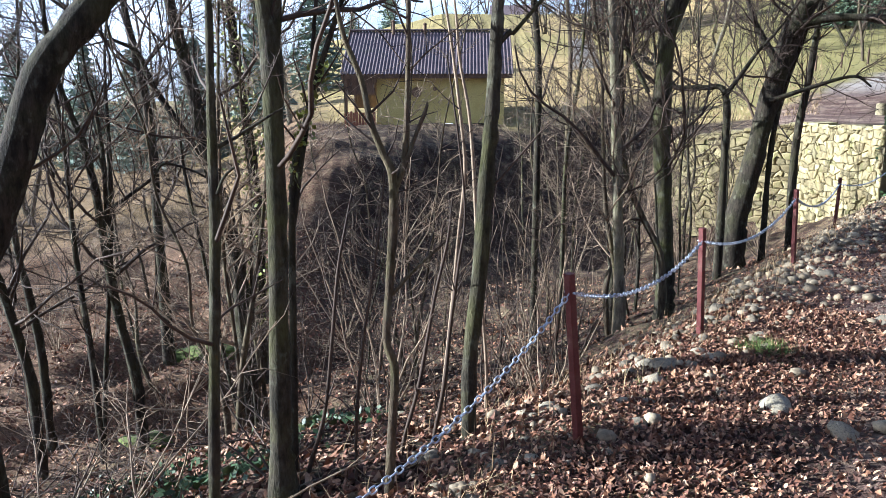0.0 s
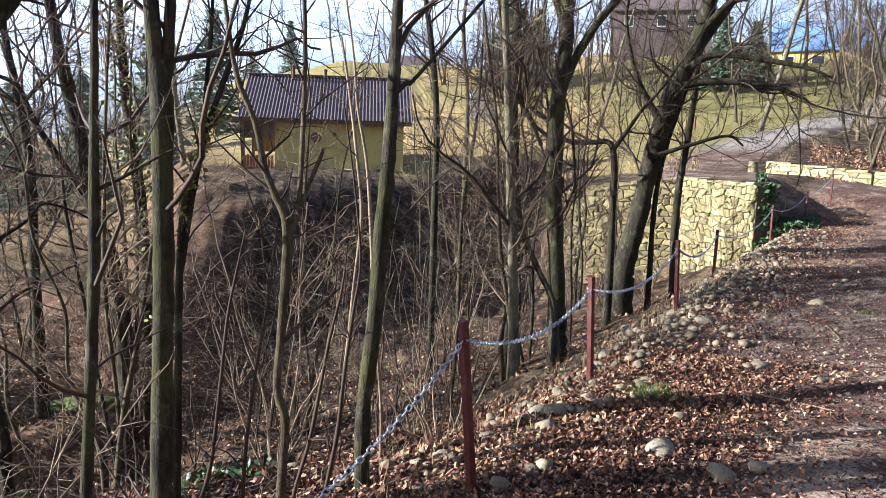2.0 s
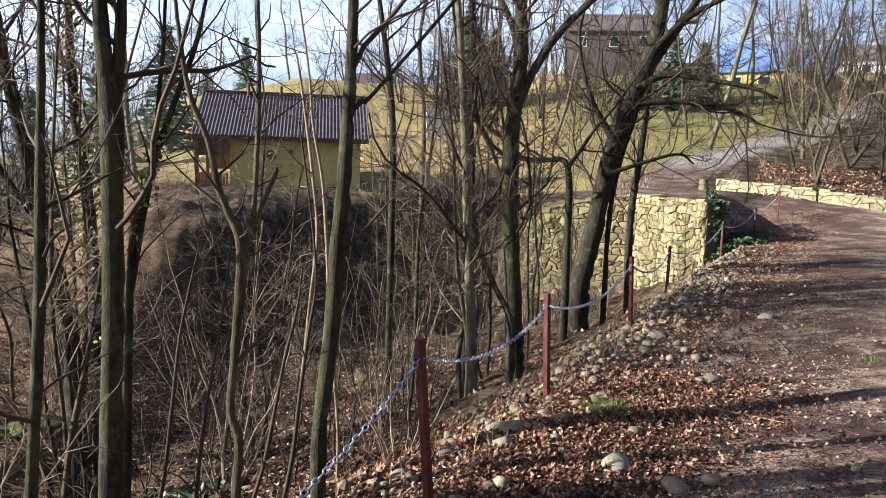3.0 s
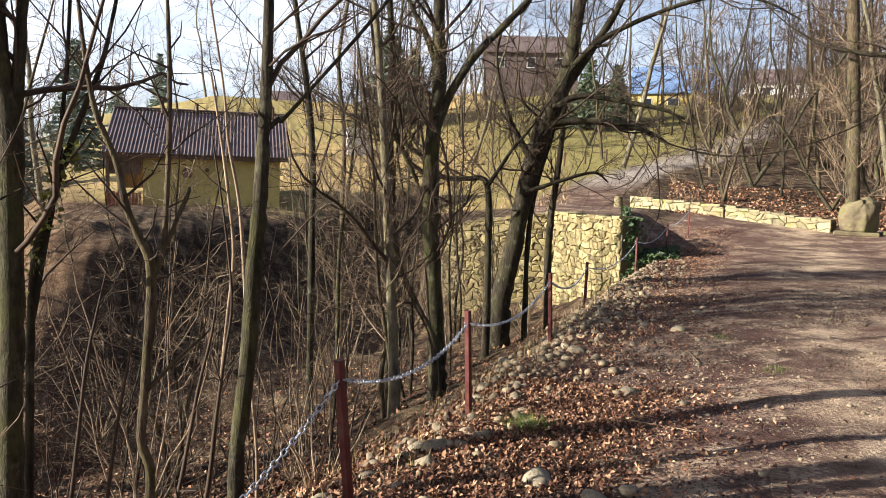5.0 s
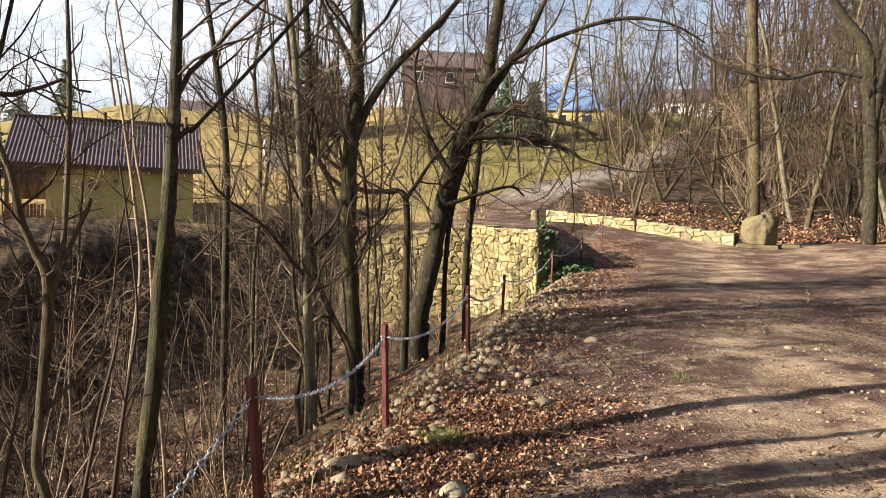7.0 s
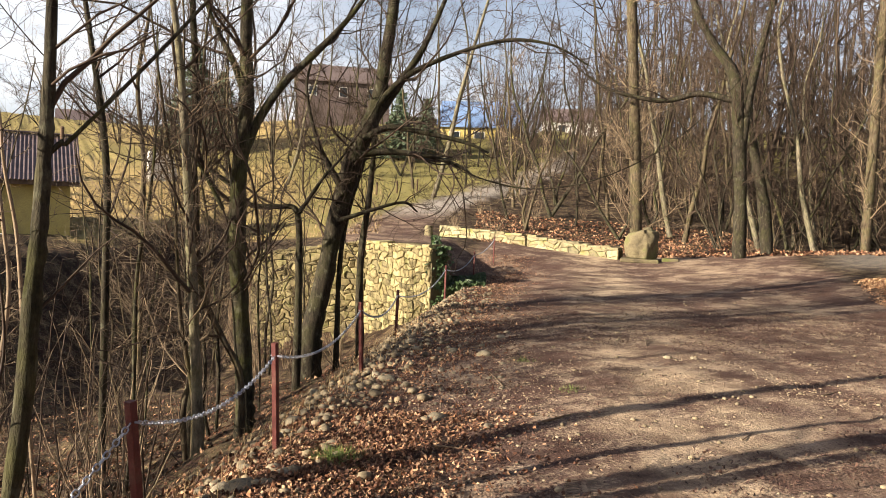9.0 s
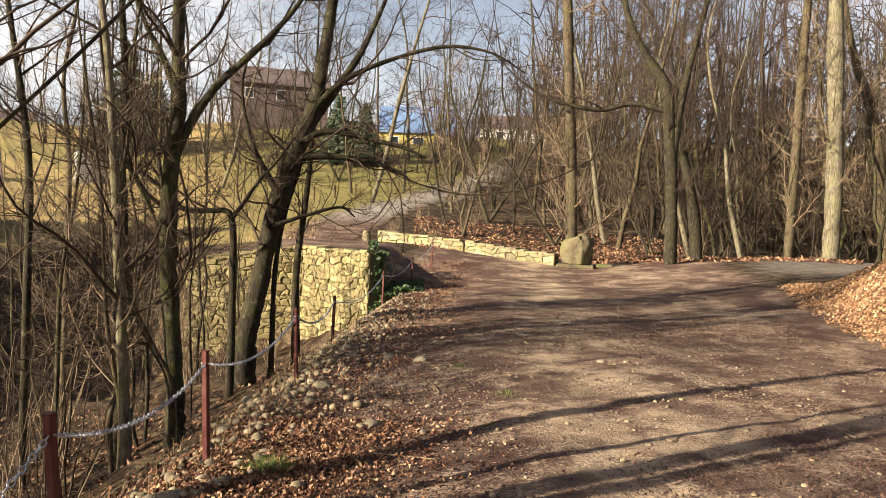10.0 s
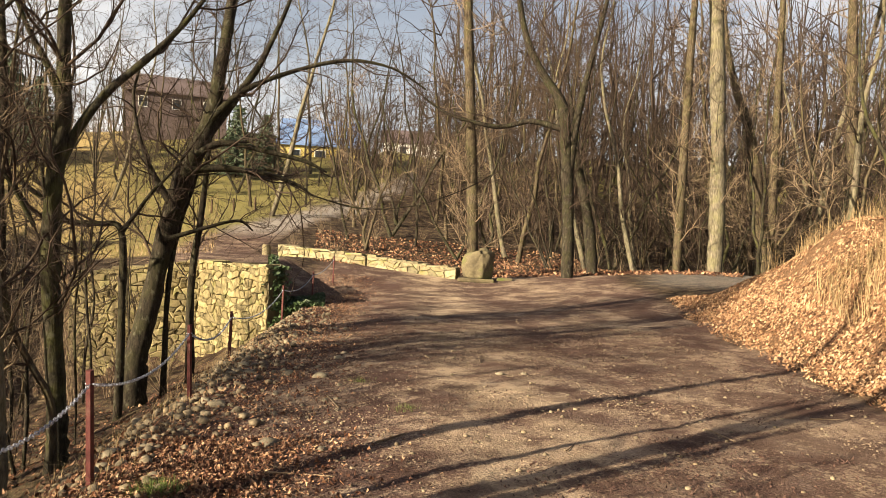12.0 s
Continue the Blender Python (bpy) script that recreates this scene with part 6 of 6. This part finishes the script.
    V = np.stack([px * c - py * sn + xx[:, None], px * sn + py * c + yy[:, None], pz + zz[:, None]], -1).reshape(-1, 3)
    F = (np.arange(n)[:, None, None] * 6 + np.array(faces)[None]).reshape(-1, 3)
    tagged(new("gravel_chips", raw_mesh("gravel_chips", V.tolist(), F.tolist(), M_CHIP)), "tan gravel chips trodden into the track", "gravel", kind="stuff")


place_cobbles()


# ---- fallen leaves ----
def scatter_leaves(name, spots, size, material, label, seed, curl=0.35, lift=0.012):
    rng = np.random.RandomState(seed)
    x, y = spots[:, 0], spots[:, 1]
    n = len(x)
    z = height(x, y)
    L = size * rng.uniform(0.6, 1.3, n)
    W = L * rng.uniform(0.5, 0.8, n)
    k = rng.normal(0, curl, n) * L
    # base, left, tip, right, mid
    shape = np.zeros((n, 6, 3))
    shape[:, 0, 0], shape[:, 3, 0] = -L / 2, L / 2
    shape[:, 1, 0], shape[:, 1, 1], shape[:, 1, 2] = -L * 0.12, W / 2, k * 0.5 + np.abs(k) * 0.2
    shape[:, 2, 0], shape[:, 2, 1], shape[:, 2, 2] = L * 0.22, W * 0.36, k * 0.3
    shape[:, 4, 0], shape[:, 4, 1], shape[:, 4, 2] = L * 0.22, -W * 0.36, k * 0.3
    shape[:, 5, 0], shape[:, 5, 1], shape[:, 5, 2] = -L * 0.12, -W / 2, k * 0.5 + np.abs(k) * 0.2
    shape[:, 3, 2] = rng.normal(0, 0.25, n) * L
    a, tx, ty = rng.uniform(0, 6.28, n), rng.normal(0, 0.42, n), rng.normal(0, 0.42, n)
    sx, sy, sz = shape[..., 0], shape[..., 1], shape[..., 2]
    sz = sz + sx * tx[:, None] + sy * ty[:, None]
    gx = (height(x + 0.1, y) - z) / 0.1
    gy = (height(x, y + 0.1) - z) / 0.1
    px = sx * np.cos(a)[:, None] - sy * np.sin(a)[:, None]
    py = sx * np.sin(a)[:, None] + sy * np.cos(a)[:, None]
    V = np.stack([px + x[:, None], py + y[:, None], sz + gx[:, None] * px + gy[:, None] * py + (z + lift + rng.random(n) * 0.02)[:, None]], -1).reshape(-1, 3)
    i = np.arange(n)[:, None] * 6
    F = np.concatenate([i + np.array([[0, 5, 4, 3]]), i + np.array([[0, 3, 2, 1]])])
    tagged(new(name, raw_mesh(name, V.tolist(), F.tolist(), material)), label, "fallen leaves", kind="stuff")


def fence_xy(u, s):
    return np.stack([FX + DX * u - DY * s, FY + DY * u + DX * s], -1)


def litter():
    r = np.random.RandomState(4)
    verge = fence_xy(r.uniform(-4.0, 3.6, 34000), r.normal(-0.35, 0.62, 34000))
    verge_far = fence_xy(r.uniform(3, 24, 13000), r.normal(-0.35, 0.6, 13000))
    crumbs = fence_xy(r.uniform(-4, 13, 60000), r.uniform(-8.0, -0.6, 60000))
    crumbs = crumbs[(wave(crumbs[:, 0], crumbs[:, 1], 0.8, 71) + 0.7 * wave(crumbs[:, 0], crumbs[:, 1], 2.6, 72) + r.normal(0, 0.3, 60000) > 0.45) & (bank(crumbs[:, 0], crumbs[:, 1]) < 0.1)][:15000]
    scatter_leaves("leaf_crumbs", crumbs, 0.02, M_MULCH, "dark reddish leaf crumbs trodden into the track", 14, 0.4, 0.001)
    scatter_leaves("fallen_leaves", np.concatenate([verge, verge_far]), 0.033, M_LEAF, "brown fallen leaves strewn over the verge", 1, 0.6)
    track = np.concatenate([fence_xy(r.uniform(-4, 12, 22000), r.uniform(-8.5, -0.8, 22000)), fence_xy(r.uniform(12, 24, 5000), r.uniform(-8.5, -0.8, 5000))])
    w = wave(track[:, 0], track[:, 1], 0.8, 31) + 0.5 * wave(track[:, 0], track[:, 1], 2.6, 32)
    track = track[(w > 0.05) & (bank(track[:, 0], track[:, 1]) < 0.3)]
    scatter_leaves("leaf_crumbs", track, 0.026, M_MULCH, "crushed dark leaf scraps on the dirt track", 5, 0.5, 0.005)
    slope = np.concatenate([fence_xy(r.uniform(-7, 14, 15000), r.uniform(0.6, 13, 15000)), fence_xy(r.uniform(-5, 9, 13000), r.uniform(3, 15, 13000)), fence_xy(r.uniform(-4, 4, 12000), r.uniform(0.4, 4.2, 12000))])
    scatter_leaves("fallen_leaves", slope, 0.06, M_LEAF, "brown fallen leaves down the ravine slope", 2, 0.5)
    az, d = np.radians(r.uniform(33, 64, 9000)), r.uniform(30.5, 43, 9000)
    wood = np.stack([d * np.sin(az), d * np.cos(az)], -1)
    wood = wood[far_road(wood[:, 0], wood[:, 1]) < 0.05]
    scatter_leaves("fallen_leaves", wood, 0.13, M_LEAF, "brown leaf litter on the woodland floor", 8, 0.5, 0.02)
    b, al = r.beta(1.05, 1.5, 60000) * 5.2 - 0.7, r.uniform(-2, 14.5, 60000)
    b = b + 0.3 * wave(al, b, 1.3, 51) + 0.15 * wave(al, b, 4.0, 52)
    hill = np.stack([10.6 + 0.704 * b + 0.71 * al, 3.15 - 0.71 * b + 0.704 * al], -1)
    up = heap(hill[:, 0], hill[:, 1])
    hill = hill[(up > 0.004 + 0.02 * r.random(len(up)) ** 2) | ((hill[:, 0] < 17) & (up > 0) & (r.random(len(up)) < 0.3))]
    hill = hill[wave(hill[:, 0], hill[:, 1], 1.6, 53) + 0.6 * wave(hill[:, 0], hill[:, 1], 4.5, 54) + r.normal(0, 0.4, len(hill)) > -0.95]
    scatter_leaves("fallen_leaves", hill, 0.052, M_LEAF_PALE, "pale dry oak leaves heaped over the bank", 3, 0.5, 0.02)


litter()


M_MUD = mottled("trodden_mud", (0.10, 0.075, 0.055), (0.18, 0.135, 0.10), 6, 60, 0.9)


# ---- grass, ivy, moss, dead wood ----
def blades(name, spots, tall, material, label, seed, width=0.004, lean=0.5, droop=0.5):
    rng = np.random.RandomState(seed)
    V, F = [], []
    spots = np.asarray(spots, float)
    for (x, y), z in zip(spots, height(spots[:, 0], spots[:, 1])):
        a, h, l = rng.uniform(0, 6.28), tall * rng.uniform(0.5, 1.2), abs(rng.normal(0, lean))
        ca, sa = math.cos(a), math.sin(a)
        i = len(V)
        for t in (0, 0.5, 1.0):
            off, up, w = l * h * t * t, h * (t - droop * l * t * t * 0.6), width * (1 - 0.85 * t)
            V += [(x + ca * off - sa * w, y + sa * off + ca * w, z + up), (x + ca * off + sa * w, y + sa * off - ca * w, z + up)]
        F += [(i, i + 1, i + 3, i + 2), (i + 2, i + 3, i + 5, i + 4)]
    return tagged(new(name, raw_mesh(name, V, F, material)), label, "grass", kind="stuff")


def greenery():
    r = np.random.RandomState(12)
    blades("grass_tuft", r.normal(0, 0.07, (420, 2)) + (2.36, 5.3), 0.12, M_GRASS, "feathery green weed tuft in the verge", 1, 0.0025, 1.0)
    for k, (x, y) in enumerate(((5.3, 6.1), (5.9, 7.7), (1.4, 4.9), (0.9, 3.2), (4.3, 9.9))):
        blades("grass_tuft", r.normal(0, 0.07, (70, 2)) + (x, y), 0.06, M_GRASS, "tiny green grass tuft on the track", 5 + k, 0.003, 0.9)
    b, al = r.uniform(1.2, 6, 20000), r.uniform(-3, 15, 20000)
    pts = np.stack([10.6 + 0.704 * b + 0.71 * al, 3.15 - 0.71 * b + 0.704 * al], -1)
    pts = pts[wave(pts[:, 0], pts[:, 1], 0.9, 41) + 0.7 * wave(pts[:, 0], pts[:, 1], 3.5, 42) + 0.6 * (b - 2.1) > 0.3]
    pts = pts[heap(pts[:, 0], pts[:, 1]) > 0.3]
    blades("dry_grass", pts, 0.72, M_DRY, "tall dry straw-coloured grass on the bank", 30, 0.0075, 0.9, 0.7)
    blades("dry_grass", fence_xy(r.uniform(-3, 12, 1500), np.abs(r.normal(0.7, 0.5, 1500))), 0.22, M_DRY, "wisps of dry grass along the ravine edge", 31, 0.003, 0.9)
    az, d = np.radians(r.uniform(4, 26, 14000)), r.uniform(24, 60, 14000)
    meadow = np.stack([d * np.sin(az), d * np.cos(az)], -1)
    meadow = meadow[masks(meadow[:, 0], meadow[:, 1])["grass"] > 0.4][:7000]
    blades("meadow_grass", meadow, 0.22, M_DRY, "short dry winter meadow grass", 33, 0.016, 0.8)
    # ivy over the end of the stone wall and up a tree
    V, F = [], []
    az, d = np.radians(r.uniform(29.9, 34.0, 4200)), r.uniform(20.5, 24.6, 4200)
    end_x, end_y = d * np.sin(az), d * np.cos(az)
    over = np.column_stack([end_x, end_y, height(end_x, end_y) + 0.02 + 0.28 * r.random(4200) * sm(34.5, 31.5, np.degrees(az))])
    face = np.column_stack([10.37 + r.normal(0, 0.1, 1000) + 0.35 * r.random(1000), 17.7 + r.normal(0, 0.06, 1000) + 0.3 * r.random(1000), r.uniform(-0.35, 0.82, 1000)])
    for c in np.concatenate([over, face]):
        a, b_ = r.normal(0, 1, 3), r.normal(0, 1, 3)
        a, sz = a / np.linalg.norm(a), 0.062 * r.uniform(0.6, 1.4)
        b_ = np.cross(a, b_ / np.linalg.norm(b_))
        i = len(V)
        V += [tuple(c - a * sz), tuple(c + b_ * sz * 0.8), tuple(c + a * sz), tuple(c - b_ * sz * 0.8)]
        F.append((i, i + 1, i + 2, i + 3))
    tagged(new("ivy", raw_mesh("ivy", V, F, M_IVY)), "dark green ivy hanging over the wall's end", "ivy", kind="stuff")
    def ivy(name, spots, size, material, label):
        V, F = [], []
        for c in spots:
            a, b_ = r.normal(0, 1, 3), r.normal(0, 1, 3)
            a, sz = a / np.linalg.norm(a), size * r.uniform(0.6, 1.4)
            b_ = np.cross(a, b_ / np.linalg.norm(b_))
            i = len(V)
            V += [tuple(c - a * sz), tuple(c + b_ * sz * 0.8), tuple(c + a * sz), tuple(c - b_ * sz * 0.8)]
            F.append((i, i + 1, i + 2, i + 3))
        tagged(new(name, raw_mesh(name, V, F, material)), label, "ivy", kind="stuff")

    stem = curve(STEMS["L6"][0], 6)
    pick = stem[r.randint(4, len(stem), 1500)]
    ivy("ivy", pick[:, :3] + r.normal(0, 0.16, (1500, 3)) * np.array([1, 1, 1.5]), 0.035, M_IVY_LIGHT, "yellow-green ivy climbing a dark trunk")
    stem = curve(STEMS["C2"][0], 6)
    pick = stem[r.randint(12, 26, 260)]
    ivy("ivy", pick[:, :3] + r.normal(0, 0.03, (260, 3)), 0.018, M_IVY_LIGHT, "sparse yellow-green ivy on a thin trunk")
    flat = np.concatenate([r.normal(0, 0.32, (420, 2)) + (-1.6, 4.8), r.normal(0, 0.3, (350, 2)) + (-2.6, 5.9), r.normal(0, 0.25, (260, 2)) + (-1.0, 5.7)])
    ivy("ground_ivy", np.column_stack([flat, height(flat[:, 0], flat[:, 1]) + 0.03 + r.random(len(flat)) * 0.08]), 0.03, M_IVY, "dark green ivy creeping over the slope")
    # long dead branches leaning over the slope
    for k in range(16):
        g = np.random.RandomState(170 + k)
        x, y = g.uniform(-2.5, -1.15), g.uniform(2.9, 5.2)
        db = thing("dead_branch", pose(x, y, hz(x, y)), "long pale dead branch leaning over the slope", "branch", "dead branches on the slope")
        row = branch(g, (0, 0, 0), (g.uniform(-0.6, 1.0), g.uniform(-0.3, 0.6), g.uniform(0.05, 0.7)), g.uniform(0.8, 1.7), g.uniform(0.005, 0.011), 0.09, -0.03, 0.3)
        row[:, 2] = np.maximum(row[:, 2], height(row[:, 0] + x, row[:, 1] + y) - hz(x, y) + 0.01)
        t = Tubes()
        t.add(row[:, :3], row[:, 3], 5)
        part("stem", t.mesh("stem", M_TWIG_PALE_SUN), None, db)
        t = Tubes()
        t.spikes(g, row, 14, 0.5, 0.003, 0.1)
        tagged(part("twig_spray", t.mesh("twig_spray", M_TWIG_PALE_SUN), None, db), kind="stuff")
    # tyre tread pressed into the mud
    tread = thing("tyre_print", pose(3.42, 3.68, hz(3.42, 3.68), 0, 0, -38), "ribbed tyre print pressed into the mud", "tyre print")
    for k in range(13):
        for sx in (-0.075, 0.075):
            part("rib", boxed((0.1, 0.018, 0.02), (sx, -0.3 + 0.05 * k, 0.001), 0.005, Euler((0, 0, 0.25 if sx < 0 else -0.25)).to_matrix()), M_MUD, tread)
    # mossy log lying in the ravine
    x, y = -0.94, 7.9
    log = thing("log", pose(x, y, hz(x, y) + 0.06, 0, 0, 56), "fallen mossy log on the ravine slope", "log")
    t = Tubes()
    c = curve([(-0.95, 0.05, -0.05, 0.07), (-0.4, 0, 0, 0.095), (0.2, 0.04, 0.03, 0.095), (0.75, 0, 0.08, 0.08)])
    t.add(c[:, :3], c[:, 3], 9)
    part("log_body", t.mesh("log_body", M_BARK_DARK), None, log)
    bm = lump(31, (0.62, 0.075, 0.04), 3, 0.4, 3.5)
    bmesh.ops.translate(bm, vec=(0.05, 0, 0.085), verts=bm.verts)
    part("moss", bm, M_MOSS, log, "bright green moss on the log", True)
    # moss cushions
    for k, (x, y, s) in enumerate(((-1.1, 5.6, 0.16), (-3.6, 8.6, 0.3), (-3.9, 12.6, 0.5), (-4.5, 12.9, 0.4), (-1.7, 5.0, 0.2))):
        ob = new("moss_cushion", bm_mesh("moss_cushion", lump(50 + k, (s, s * 0.8, s * 0.3), 3, 0.4, 2.0), M_MOSS, True))
        ob.matrix_world = pose(x, y, hz(x, y))
        tagged(ob, "low cushion of yellow-green moss on the slope", "moss", "moss cushions")
    # sticks
    for k, (x, y, ang, ln, rad) in enumerate(((4.6, 5.3, 15, 0.7, 0.011), (3.5, 4.9, -35, 0.9, 0.008), (5.9, 9.6, 60, 1.1, 0.016), (8.3, 7.9, 35, 0.5, 0.012), (8.0, 4.9, 10, 0.4, 0.01), (7.3, 3.6, 60, 0.5, 0.008), (9.2, 3.2, -30, 0.7, 0.008), (5.6, 4.1, 20, 0.35, 0.007), (5.0, 7.0, 70, 0.6, 0.009))):
        rng = np.random.RandomState(70 + k)
        st = thing("stick", pose(x, y, hz(x, y) + rad, 0, 0, ang), "dry fallen stick lying on the dirt track", "stick", "sticks on the track")
        row = branch(rng, (-ln / 2, 0, 0), (1, 0, 0), ln, rad, 0.1, 0, 0.5)
        row[:, 2] *= 0.2
        t = Tubes()
        t.add(row[:, :3], row[:, 3], 5)
        part("stem", t.mesh("stem", M_TWIG_PALE_SUN), None, st)
    # brushwood tangle at the foot of the near trees
    rng = np.random.RandomState(99)
    t = Tubes()
    for _ in range(230):
        u, s = rng.uniform(-5, 2.0), rng.uniform(0.9, 5.5)
        (x, y), = fence_xy(np.array([u]), np.array([s]))
        if x > -0.9 and s < 2.5:
            continue
        a = rng.uniform(0, 6.28)
        row = branch(rng, (x, y, hz(x, y) + 0.03), (math.cos(a), math.sin(a), rng.uniform(0.0, 0.7)), rng.uniform(0.4, 1.5), rng.uniform(0.003, 0.010), 0.2, -0.06, 0.3)
        row[:, 2] = np.maximum(row[:, 2], height(row[:, 0], row[:, 1]) + 0.01)
        t.add(row[:, :3], row[:, 3], 4)
        twigs(t, rng, row, 1, 3.0, 0.35, 3, 0.2, 0.2, 0.0, 0.002)
    for _ in range(330):
        u, s = rng.uniform(-5, 14), rng.uniform(2.0, 13)
        (x, y), = fence_xy(np.array([u]), np.array([s]))
        a = rng.uniform(0, 6.28)
        row = branch(rng, (x, y, hz(x, y) + 0.02), (math.cos(a), math.sin(a), rng.uniform(0.4, 1.6)), rng.uniform(0.6, 2.2), rng.uniform(0.003, 0.009), 0.2, -0.16, 0.3)
        row[:, 2] = np.maximum(row[:, 2], height(row[:, 0], row[:, 1]) + 0.01)
        t.add(row[:, :3], row[:, 3], 3)
        t.spikes(rng, row, 6, 0.35, 0.0025, 0.1)
    tagged(new("brushwood", t.mesh("brushwood", M_TWIG)), "tangle of dead pale twigs on the slope", "brushwood", kind="stuff")


greenery()
